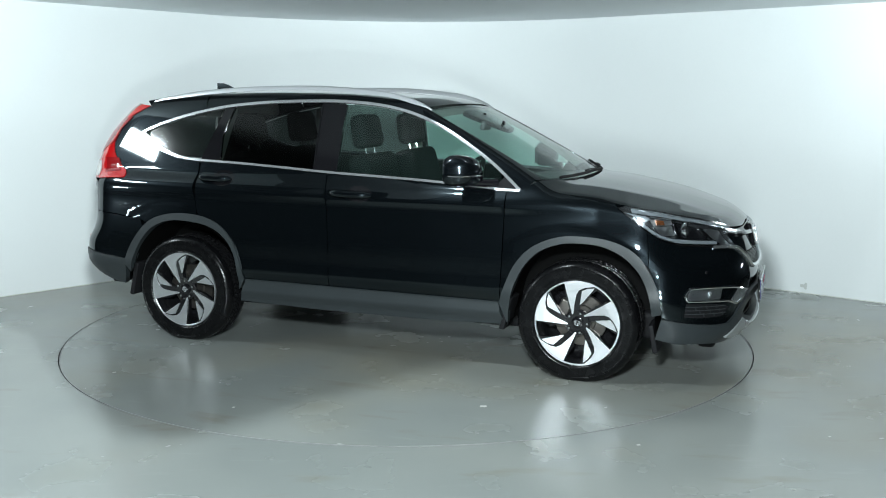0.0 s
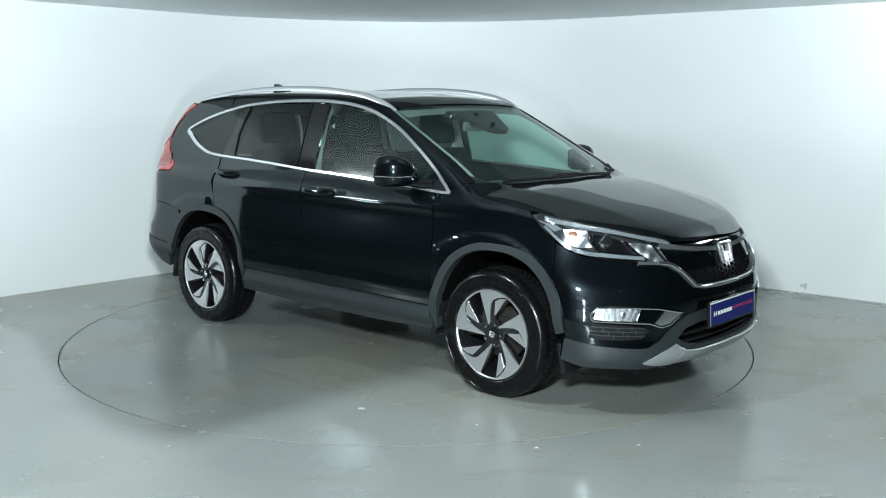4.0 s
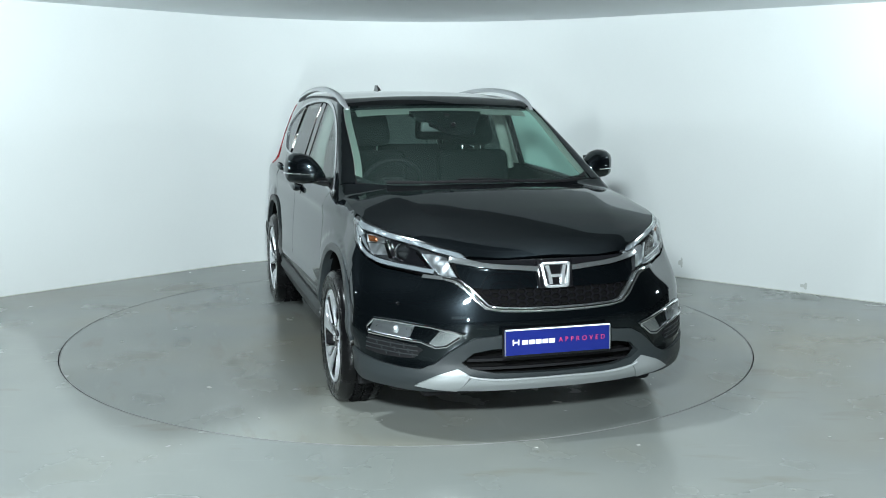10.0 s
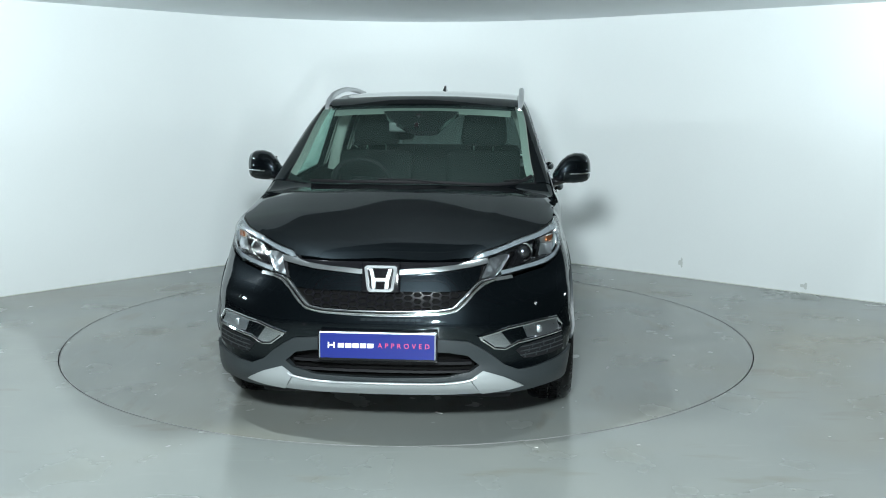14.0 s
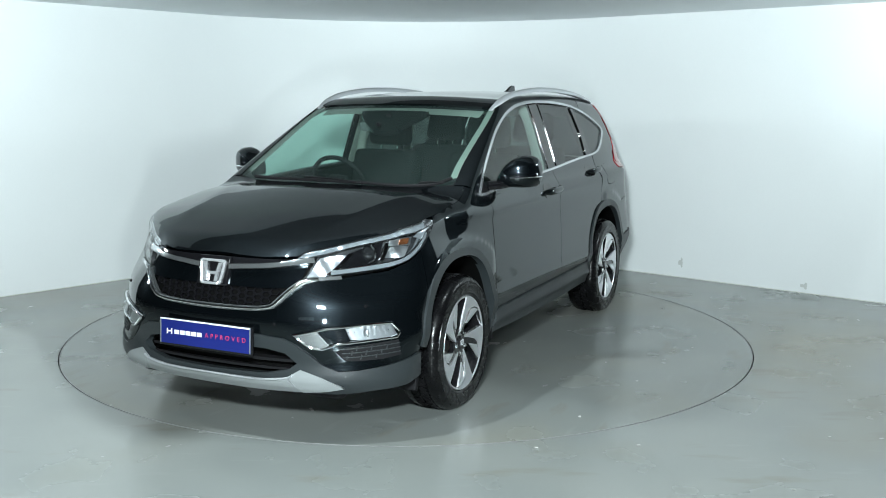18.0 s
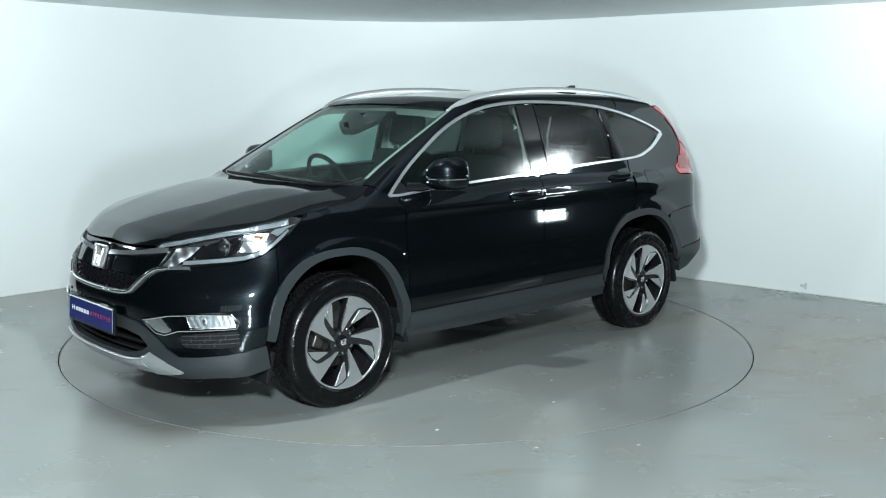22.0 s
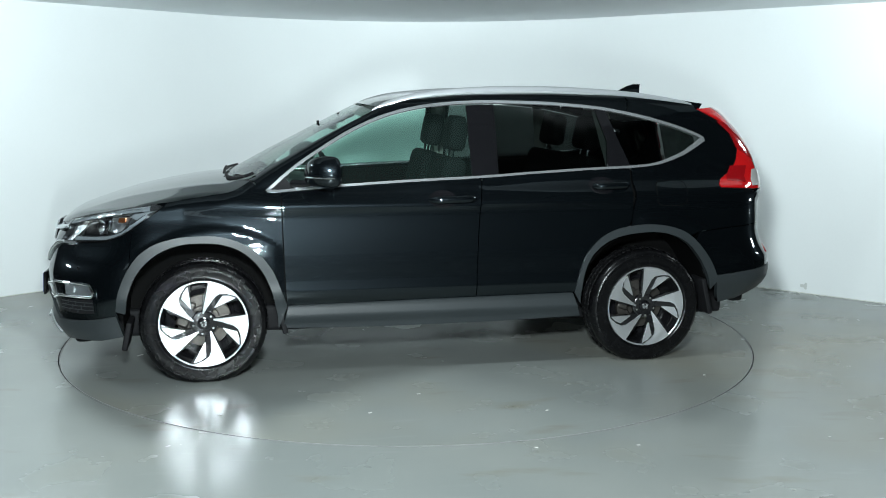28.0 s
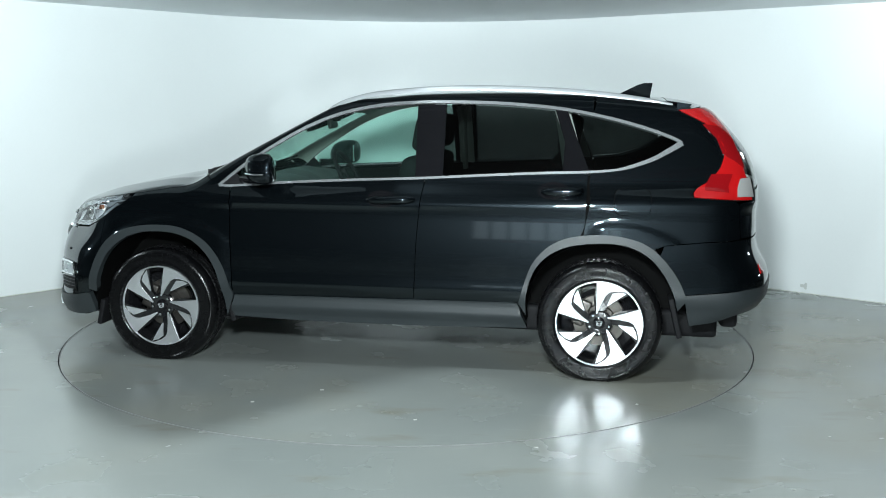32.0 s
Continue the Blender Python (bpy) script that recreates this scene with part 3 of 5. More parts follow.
# main lines of the side, (x, z)
BELT = curve_through([(0.948, 1.079), (0.85, 1.080), (0.58, 1.101), (0.208, 1.122), (-0.284, 1.143), (-0.613, 1.163), (-0.943, 1.181), (-1.229, 1.192), (-1.36, 1.202)], 5)
UPPER = curve_through([(0.948, 1.080), (0.793, 1.208), (0.638, 1.310), (0.443, 1.422), (0.246, 1.502), (0.048, 1.548), (-0.152, 1.570), (-0.342, 1.578), (-0.619, 1.575), (-0.853, 1.563), (-1.10, 1.538), (-1.353, 1.489), (-1.554, 1.434), (-1.69, 1.385), (-1.744, 1.358)], 5)
QUARTER = curve_through([(-1.36, 1.202), (-1.444, 1.218), (-1.58, 1.265), (-1.667, 1.312), (-1.744, 1.358)], 5)
ARCH_F = curve_through([(1.782, 0.436), (1.764, 0.535), (1.724, 0.636), (1.656, 0.735), (1.565, 0.797), (1.455, 0.827), (1.335, 0.837), (1.211, 0.832), (1.10, 0.797), (1.006, 0.736), (0.929, 0.636), (0.882, 0.52), (0.851, 0.432)], 4)
ARCH_FI = curve_through([(1.731, 0.42), (1.715, 0.519), (1.676, 0.618), (1.622, 0.690), (1.541, 0.752), (1.441, 0.789), (1.335, 0.799), (1.220, 0.793), (1.118, 0.760), (1.04, 0.702), (0.978, 0.619), (0.931, 0.503), (0.905, 0.38)], 4)
ARCH_R = curve_through([(-0.858, 0.45), (-0.881, 0.538), (-0.927, 0.668), (-1.006, 0.764), (-1.102, 0.818), (-1.215, 0.843), (-1.353, 0.849), (-1.48, 0.829), (-1.582, 0.788), (-1.672, 0.706), (-1.745, 0.605), (-1.79, 0.50)], 4)
ARCH_RI = curve_through([(-0.900, 0.38), (-0.898, 0.472), (-0.918, 0.572), (-0.961, 0.666), (-1.04, 0.738), (-1.137, 0.780), (-1.268, 0.800), (-1.399, 0.800), (-1.50, 0.775), (-1.587, 0.723), (-1.660, 0.639), (-1.714, 0.538), (-1.743, 0.437)], 4)


def belt_z(x):
    P = np.array(BELT)[::-1]
    return float(np.interp(x, P[:, 0], P[:, 1]))


def cut(path, x0, x1):
    """The part of a path between two x values, ends interpolated, in the path's order."""
    P = np.array(path)
    inc = P[-1, 0] > P[0, 0]
    Q = P if inc else P[::-1]
    xs = [x for x in Q[:, 0] if min(x0, x1) + 1e-3 < x < max(x0, x1) - 1e-3]
    xs = [min(x0, x1)] + xs + [max(x0, x1)]
    out = [(float(x), float(np.interp(x, Q[:, 0], Q[:, 1]))) for x in xs]
    return out if x0 < x1 else out[::-1]


G = 0.0025
# doors
fd = [(0.868, belt_z(0.868) - 0.006)] + curve_through([(0.868, 1.04), (0.862, 0.73), (0.852, 0.436)], 6) + [(-0.25 + G, 0.446)] + curve_through([(-0.25 + G, 0.446), (-0.262 + G, 0.78), (-0.28 + G, 1.0), (-0.30 + G, 1.143)], 5)[1:] + [(x, z - 0.006) for x, z in cut(BELT, -0.29, 0.86)]
door_f = panels("front_door", "L", fd, PAINT, car, res=0.03, thick=0.02)
arch_door = [p for p in ARCH_R if p[0] > -1.195]
rd = [(x, z - 0.006) for x, z in cut(BELT, -1.225, -0.31)] + curve_through([(-0.30 - G, 1.14), (-0.28 - G, 1.0), (-0.262 - G, 0.78), (-0.25 - G, 0.446)], 5) + [(-0.85, 0.452)] + arch_door + [(-1.20, 0.845)] + curve_through([(-1.212, 0.87), (-1.222, 0.93), (-1.228, 1.19)], 4)
door_r = panels("rear_door", "L", rd, PAINT, car, res=0.03, thick=0.02)

# bonnet edge, (x, y)
BONNET = curve_through([(front_x(y, z), y) for y, z in ((0.0, 0.878), (0.14, 0.872), (0.27, 0.871), (0.395, 0.877), (0.43, 0.897), (0.518, 0.918), (0.61, 0.944), (0.700, 0.967))] + [(1.73, 0.745), (1.647, 0.778), (1.53, 0.792), (1.45, 0.797), (1.20, 0.795), (1.04, 0.765)], 5)
BONNET_N = [(math.atan2(y, x - NOSE), top_z(x, y) - 0.0008, x, y) for x, y in BONNET]
back = curve_through([(1.04, 0.765), (1.085, 0.66), (1.17, 0.40), (1.205, 0.0)], 6)
half = BONNET + back[1:]
bonnet_loop = half + [(x, -y) for x, y in half[::-1]][1:-1]


def bonnet_crease(p):
    """Two soft-edged creases that close in from the screen pillars towards the nose."""
    d = np.sqrt((np.abs(p[:, 1]) - 0.475 - 0.21 * (1.75 - p[:, 0])) ** 2 + 0.012 ** 2)
    return 0.010 * np.exp(-d / 0.12) * np.clip((2.08 - p[:, 0]) / 0.30, 0, 1)


def wing_flare(p):
    """The wing stands out in a shoulder round the wheel arch."""
    x, z = p[:, 0], p[:, 2]
    edge_z = 0.889 - np.where(x < 1.24, 0.9, 0.74) * (x - 1.24) ** 2
    d = np.clip((edge_z - z + 0.004) / 0.022, 0, 1)
    return 0.010 * d * d * (3 - 2 * d) * np.clip((1.70 - x) / 0.09, 0, 1) * np.clip((x - 0.862) / 0.06, 0, 1)


def rear_flare(p):
    """The rear wing stands out in a shoulder over its wheel arch."""
    x, z = p[:, 0], p[:, 2]
    d = np.clip((0.918 - 0.88 * (x + 1.40) ** 2 - z + 0.004) / 0.024, 0, 1)
    return 0.010 * d * d * (3 - 2 * d) * np.clip((-1.235 - x) / 0.07, 0, 1) * np.clip((x + 1.86) / 0.12, 0, 1)


bonnet = panels("bonnet", "T", bonnet_loop, PAINT, car, both=False, res=0.024, thick=0.02, shape=bonnet_crease)[0]

# wings
edge = [(x, z) for a, z, x, y in BONNET_N if x < 1.50]
wing = [(0.872 + G, belt_z(0.872) - 0.004), (0.95, 1.079), (1.02, 1.12)] + [(x, z) for x, z in edge[::-1]] + [(1.515, 0.996), (1.60, 0.936), (1.68, 0.878), (1.69, 0.80), (1.70, 0.69)] + [p for p in ARCH_F if p[0] < 1.69 and p[1] > 0.45] + [(0.857 + G, 0.45), (0.866 + G, 0.73), (0.872 + G, 1.04)]
panels("front_wing", "L", wing, PAINT, car, res=0.018, thick=0.02, shape=wing_flare)

# pillar and roof side, (x, z), upper edge from the roof's and the windscreen's edge
SCREEN_EDGE = curve_through([(1.05, 0.712), (0.88, 0.684), (0.66, 0.666), (0.46, 0.652), (0.31, 0.634)], 5)
pil = [(x, top_z(x, y)) for x, y in SCREEN_EDGE]
ROOF_Y = 0.585
roofline = [(x, top_z(x, ROOF_Y)) for x in np.linspace(0.28, -1.25, 24)]
side = slant_side([(x, z + 0.004) for x, z in cut(UPPER, -1.25, 0.93)] + [(0.955, 1.085), (1.00, 1.105)]) + slant_top(SCREEN_EDGE + [(x, ROOF_Y) for x in np.linspace(0.28, -1.25, 24)])
panels("roof_side", "P", side, PAINT, car, res=0.03, thick=0.006)
roof_half = [(0.335, 0.0), (0.332, 0.2), (0.322, 0.4), (0.30, ROOF_Y)] + [(x, ROOF_Y) for x in (-0.3, -0.9, -1.25)] + [(-1.5, 0.57), (-1.72, 0.55), (-1.74, 0.3), (-1.74, 0.0)]
roof = panels("roof", "T", roof_half + [(x, -y) for x, y in roof_half[::-1]][1:-1], PAINT, car, both=False, res=0.05, thick=0.03)[0]

# windscreen
ws = [(1.205, 0.0), (1.195, 0.2), (1.165, 0.40), (1.105, 0.58), (1.045, 0.70)] + [(x, y - 0.004) for x, y in SCREEN_EDGE[1:-1]] + [(0.325, 0.622), (0.342, 0.4), (0.352, 0.2), (0.355, 0.0)]
screen_ob = panels("windscreen", "T", ws + [(x, -y) for x, y in ws[::-1]][1:-1], SCREEN, car, both=False, res=0.06, off=-0.004, thick=0)[0]

# side windows
glass_f = [(x, z + 0.007) for x, z in cut(BELT, -0.245, 0.84)] + [(x, z - 0.012) for x, z in cut(UPPER, 0.82, -0.235)]
glass_r = [(x, z + 0.007) for x, z in cut(BELT, -1.10, -0.395)] + [(x, z - 0.014) for x, z in cut(UPPER, -0.395, -1.03)] + [(-1.10, 1.355)]
glass_q = [(-1.215, belt_z(-1.215) + 0.012)] + [(x, z - 0.014) for x, z in cut(UPPER, -1.125, -1.68)] + [(x, z + 0.012) for x, z in cut(QUARTER, -1.68, -1.37)]
for n, lp, mt in (("front_window", glass_f, CLEAR), ("rear_window", glass_r, PRIVACY), ("quarter_window", glass_q, PRIVACY)):
    for pane in panels(n, "L", lp, mt, car, res=0.06, off=-0.008, thick=0):
        pane.visible_shadow = mt is PRIVACY
screen_ob.visible_shadow = False
bp = [(-0.24, belt_z(-0.24) + 0.005), (-0.23, 1.56), (-0.40, 1.567), (-0.40, belt_z(-0.40) + 0.005)]
panels("centre_pillar", "L", bp, GLOSS, car, res=0.05, off=-0.004, thick=0.02)
cp = [(-1.088, belt_z(-1.09) + 0.005), (-1.097, 1.355), (-1.036, 1.538), (-1.105, 1.528), (-1.165, 1.37), (-1.236, belt_z(-1.23) + 0.005)]
panels("rear_pillar", "L", cp, GLOSS, car, res=0.05, off=-0.003, thick=0.02)
panels("pillar_strip", "L", strip([(-0.398, belt_z(-0.40) + 0.006), (-0.398, 1.35), (-0.396, 1.565)], 0.007), GLOSS, car, res=0.03, off=0.001, thick=0.01)
panels("pillar_strip", "L", strip([(-1.088, belt_z(-1.09) + 0.006), (-1.097, 1.355), (-1.036, 1.538)], 0.005), GLOSS, car, res=0.03, off=0.001, thick=0.01)
mirror_base = [(0.86, belt_z(0.86) + 0.006), (0.93, 1.09), (0.85, 1.155), (0.79, belt_z(0.79) + 0.006)]

# bright window surround
for n, path, wd in (("belt_trim", BELT, 0.014), ("window_trim", UPPER, 0.017), ("quarter_trim", QUARTER, np.linspace(0.013, 0.032, len(QUARTER)))):
    panels(n, "L", strip(path, wd), BRIGHT, car, res=0.025, off=0.004, thick=0.012, label="bright chrome window surround")

# cladding
sill = [(0.845, 0.430), (-0.245, 0.440), (-0.85, 0.446), (-0.905, 0.30), (-0.3, 0.285), (0.4, 0.285), (0.88, 0.30)]
panels("sill_cladding", "L", sill, CLAD, car, res=0.025, off=0.006, thick=0.05, shape=lambda p: 0.022 * np.exp(-((p[:, 2] - 0.372) / 0.028) ** 2))
panels("sill_edge", "L", strip([(0.84, 0.4325), (0.3, 0.4375), (-0.24, 0.4425), (-0.84, 0.4485)], 0.005), CLAD, car, res=0.04, off=0.009, thick=0.006)
panels("front_arch_cladding", "L", ARCH_F + [(0.90, 0.30)] + ARCH_FI[::-1], CLAD, car, res=0.02, off=0.012, thick=0.05, label="grey plastic wheel arch moulding")
panels("rear_arch_cladding", "L", ARCH_R + ARCH_RI[::-1], CLAD, car, res=0.02, off=0.012, thick=0.05, label="grey plastic wheel arch moulding")


def nose(name, pts, mat, both=True, **k):
    return panels(name, "N", round_view("N", pts), mat, k.pop("parent", car), both=both, **k)


def nose_raw(name, loop, mat, both=True, **k):
    return panels(name, "N", loop, mat, k.pop("parent", car), both=both, **k)


def tail(name, pts, mat, both=True, **k):
    return panels(name, "B", round_view("B", pts), mat, k.pop("parent", car), both=both, **k)


def sym(pts):
    """Closes a left half outline, given from the middle out and back to it, with its mirror."""
    return pts + [(-a, z) for a, z in pts[::-1] if a != 0]


# front: painted bumper, lower cladding, skid plate
bump = sym([(0.0, 0.622), (0.266, 0.629), (0.344, 0.643), (0.383, 0.676), (0.424, 0.723), (0.466, 0.755), (0.51, 0.767), (0.584, 0.775), (0.66, 0.786), (1.845, 0.797), (1.755, 0.833), (1.683, 0.876), (1.693, 0.80), (1.703, 0.69), (1.74, 0.60), (1.775, 0.48), (1.782, 0.412), (1.88, 0.392), (1.96, 0.378), (0.706, 0.366), (0.625, 0.363), (0.56, 0.393), (0.505, 0.445), (0.45, 0.486), (0.397, 0.514), (0.28, 0.526), (0.0, 0.530)])
nose("front_bumper", bump, PAINT, both=False, res=0.03, thick=0.03)
low = sym([(0.0, 0.527), (0.28, 0.523), (0.397, 0.511), (0.45, 0.483), (0.505, 0.442), (0.56, 0.390), (0.625, 0.360), (0.706, 0.363), (1.96, 0.375), (1.88, 0.389), (1.782, 0.409), (1.75, 0.29), (1.86, 0.27), (2.0, 0.265), (0.60, 0.25), (0.40, 0.25), (0.0, 0.25)])
low_hole = round_view("N", sym([(0.0, 0.470), (0.20, 0.468), (0.31, 0.462), (0.395, 0.445), (0.448, 0.395), (0.41, 0.366), (0.30, 0.342), (0.0, 0.336)]))
nose("lower_bumper", low, CLAD, both=False, res=0.025, off=0.012, thick=0.04, holes=[low_hole], label="grey plastic lower bumper")
intake = sym([(0.0, 0.478), (0.22, 0.476), (0.38, 0.460), (0.455, 0.405), (0.48, 0.345), (0.34, 0.318), (0.0, 0.318)])
intake_ob = nose("lower_intake", intake, SHELL, both=False, res=0.05, off=-0.07, thick=-0.07)[0]
for z in (0.362, 0.398):
    panels("slat", "N", strip(curve_through(round_view("N", [(-0.42, z), (-0.2, z), (0.0, z), (0.2, z), (0.42, z)]), 4), 0.012), DARK, intake_ob, both=False, res=0.03, off=-0.02, thick=0.04)
skid = sym([(0.0, 0.318), (0.28, 0.318), (0.405, 0.330), (0.455, 0.268), (0.30, 0.262), (0.0, 0.262)])
skid_ob = nose("skid_plate", skid, SKID, both=False, res=0.025, off=0.022, thick=0.03, label="satin grey skid plate")[0]
nose("skid_end", [(0.408, 0.332), (0.465, 0.366), (0.56, 0.334), (0.645, 0.292), (0.56, 0.278), (0.458, 0.266)], SKID, parent=[skid_ob, skid_ob], res=0.02, off=0.016, thick=0.03, shape=lambda p: 0.12 * np.clip(0.345 - p[:, 2], 0, 0.1))
trim_tube("skid_lip", "N", curve_through(round_view("N", [(-0.43, 0.340), (-0.40, 0.330), (-0.28, 0.320), (0.0, 0.320), (0.28, 0.320), (0.40, 0.330), (0.43, 0.340)]), 5), 0.006, SATIN, skid_ob, 0.024, both=False)
# grille
grille = sym([(0.0, 0.868), (0.20, 0.866), (0.39, 0.868), (0.475, 0.868), (0.465, 0.81), (0.44, 0.775), (0.39, 0.72), (0.34, 0.655), (0.26, 0.645), (0.0, 0.64)])
grille_ob = nose("grille", grille, SHELL, both=False, res=0.04, off=-0.022, thick=0.02)[0]
nose("panel", sym([(0.0, 0.806), (0.16, 0.812), (0.30, 0.822), (0.40, 0.835), (0.460, 0.846), (0.447, 0.79), (0.405, 0.742), (0.30, 0.735), (0.0, 0.735)]), PAINT, both=False, parent=grille_ob, res=0.03, off=-0.004, thick=0.012, shape=lambda p: -0.12 * np.clip(p[:, 2] - 0.735, 0, 1))
nose("upper_panel", sym([(0.0, 0.866), (0.20, 0.865), (0.39, 0.867), (0.40, 0.864), (0.347, 0.850), (0.242, 0.840), (0.0, 0.832)]), GLOSS, both=False, parent=grille_ob, res=0.03, off=-0.008, thick=0.012)
for row, z in enumerate((0.722, 0.7075, 0.693, 0.6785, 0.664)):
    for k in range(-5, 6):
        y = (k + 0.5 * (row % 2)) * 0.084
        if abs(y) > 0.352 - 0.012 * row:
            continue
        hexa = [(y + 0.0275 * c, z + 0.0142 * t) for c, t in ((-1, 0), (-0.5, 1), (0.5, 1), (1, 0), (0.5, -1), (-0.5, -1))]
        o = round_view("N", hexa)
        m = np.mean(np.array(o), 0)
        hole = [tuple(m + 0.76 * (np.array(q) - m)) for q in o]
        panels("mesh_cell", "N", o, GLOSS, grille_ob, both=False, res=0.05, off=-0.006 - 0.0008 * (row % 2), thick=0.014, holes=[hole])
bar = [(0.085, 0.828), (0.139, 0.832), (0.242, 0.838), (0.347, 0.849), (0.401, 0.863), (0.474, 0.871), (0.481, 0.848), (0.40, 0.837), (0.294, 0.824), (0.164, 0.814), (0.085, 0.807)]
nose("grille_bar", bar, CHROME_GREY, parent=[grille_ob, grille_ob], res=0.012, off=0.010, thick=0.025, shape=lambda p: -0.35 * np.clip(p[:, 2] - 0.832 - 0.08 * np.abs(p[:, 1]) ** 1.5, -0.004, 0.03))
chin = sym([(0.0, 0.648), (0.138, 0.649), (0.266, 0.654), (0.326, 0.664), (0.357, 0.694), (0.398, 0.736), (0.43, 0.765), (0.45, 0.776), (0.51, 0.783), (0.585, 0.785), (0.592, 0.770), (0.51, 0.768), (0.466, 0.756), (0.424, 0.724), (0.383, 0.677), (0.344, 0.645), (0.266, 0.631), (0.137, 0.626), (0.0, 0.624)])
nose("grille_chin_trim", chin, CHROME_GREY, both=False, parent=grille_ob, res=0.012, off=0.010, thick=0.02, label="wide bright chrome grille surround")
trim_tube("grille_chin_edge", "N", curve_through(round_view("N", [(-0.51, 0.776), (-0.455, 0.767), (-0.411, 0.731), (-0.37, 0.687), (-0.335, 0.656), (-0.266, 0.643), (-0.137, 0.638), (0.0, 0.636), (0.137, 0.638), (0.266, 0.643), (0.335, 0.656), (0.37, 0.687), (0.411, 0.731), (0.455, 0.767), (0.51, 0.776)]), 4), 0.0085, CHROME, grille_ob, 0.010, flat=1.0, both=False)
# headlamps: bowl, light strips, reflectors, projector, lens
LAMP = [(a, z) for a, z, x, y in BONNET_N if y >= 0.394 and x > 1.535] + round_view("N", [(1.512, 1.003), (1.59, 0.945), (1.67, 0.890), (1.755, 0.843), (1.845, 0.808), (0.66, 0.797), (0.584, 0.787), (0.51, 0.785), (0.452, 0.780), (0.468, 0.82), (0.487, 0.871), (0.43, 0.869)])
lamps = nose_raw("headlamp", LAMP, BOWL, off=-0.045, thick=-0.045, res=0.03, label="clear headlamp with projector and bright strips")


def in_lamp(name, pts, mat, depth, **k):
    return nose(name, pts, mat, parent=lamps, off=depth, **k)


def lamp_strip(name, pts, width, mat, depth, **k):
    return panels(name, "N", strip(curve_through(round_view("N", pts), 4), width), mat, lamps, off=depth, res=0.02, **k)


nose_raw("lens", LAMP, LENS, parent=lamps, off=0.001, thick=0, res=0.03)
n_top = sum(1 for q in BONNET_N if q[3] >= 0.394 and q[2] > 1.535)
panels("light_strip", "N", strip([(a, z - 0.015) for a, z in LAMP[1:n_top - 1]], 0.020), STRIP, lamps, off=-0.010, res=0.015, thick=0.02, shape=lambda p: 0.003 * np.sin(p[:, 1] * 420))
panels("bright_edge", "N", strip([(a, z - 0.027) for a, z in LAMP[2:n_top - 2]], 0.0035), CHROME, lamps, off=-0.007, res=0.02, thick=0.012)
panels("bright_edge", "N", strip([(a, z - 0.004) for a, z in LAMP[1:n_top - 1]], 0.0028), CHROME, lamps, off=-0.004, res=0.02, thick=0.01)
low_line = [(0.548, 0.804), (0.60, 0.808), (0.664, 0.815), (1.86, 0.822), (1.80, 0.834), (1.735, 0.862), (1.67, 0.908), (1.60, 0.957)]
lamp_strip("light_strip", low_line, 0.019, STRIP, -0.010, thick=0.03, shape=lambda p: 0.002 * np.sin(p[:, 2] * 300))
lamp_strip("bright_edge", [(a, z + 0.011) for a, z in low_line], 0.0035, CHROME, -0.006, thick=0.014)
lamp_strip("bright_edge", [(a, z - 0.011) for a, z in low_line], 0.003, CHROME, -0.006, thick=0.01)
in_lamp("end_strip", [(1.545, 0.985), (1.60, 0.965), (1.66, 0.930), (1.70, 0.948), (1.665, 0.968)], STRIP, -0.012, thick=0.01, res=0.015)


def facets(n, depth):
    """Ridged reflector faces, stepped across and down."""
    return lambda p: depth * (np.sin(p[:, 1] * n * 2.2) * np.sin(p[:, 2] * n * 3.1 + 1.0) + 0.35 * np.sin(p[:, 1] * n * 5.3 + p[:, 2] * n * 2.9))


in_lamp("reflector", [(0.594, 0.876), (0.55, 0.880), (0.497, 0.874), (0.482, 0.83), (0.462, 0.790), (0.531, 0.795), (0.56, 0.812)], REFLECTOR, -0.026, thick=0.02, res=0.009, shape=facets(26, 0.004))
in_lamp("divider", [(0.612, 0.884), (0.598, 0.886), (0.562, 0.83), (0.532, 0.797), (0.546, 0.797), (0.578, 0.83)], CHROME, -0.012, thick=0.03, res=0.02)
in_lamp("divider", [(1.815, 0.925), (1.825, 0.925), (1.838, 0.88), (1.858, 0.846), (1.845, 0.844), (1.824, 0.88)], CHROME, -0.012, thick=0.03, res=0.02)
in_lamp("bezel", [(0.575, 0.83), (0.61, 0.885), (1.83, 0.93), (1.84, 0.88), (1.862, 0.84), (0.62, 0.823)], GLOSS, -0.034, thick=0.01, res=0.02)
in_lamp("side_reflector", [(1.725, 0.905), (1.81, 0.905), (1.832, 0.858), (1.765, 0.856)], REFLECTOR, -0.022, thick=0.02, res=0.009, shape=facets(26, 0.004))
in_lamp("side_reflector", [(1.70, 0.948), (1.735, 0.955), (1.808, 0.94), (1.815, 0.908), (1.72, 0.908)], REFLECTOR, -0.026, thick=0.02, res=0.009, shape=facets(24, 0.003))
in_lamp("indicator", [(1.725, 0.945), (1.765, 0.942), (1.775, 0.912), (1.735, 0.914)], AMBER, -0.017, thick=0.01, res=0.009, shape=facets(30, 0.003))
pp, pn = on_skin("N", *[np.array([v]) for v in round_view("N", [(0.668, 0.879)])[0]])
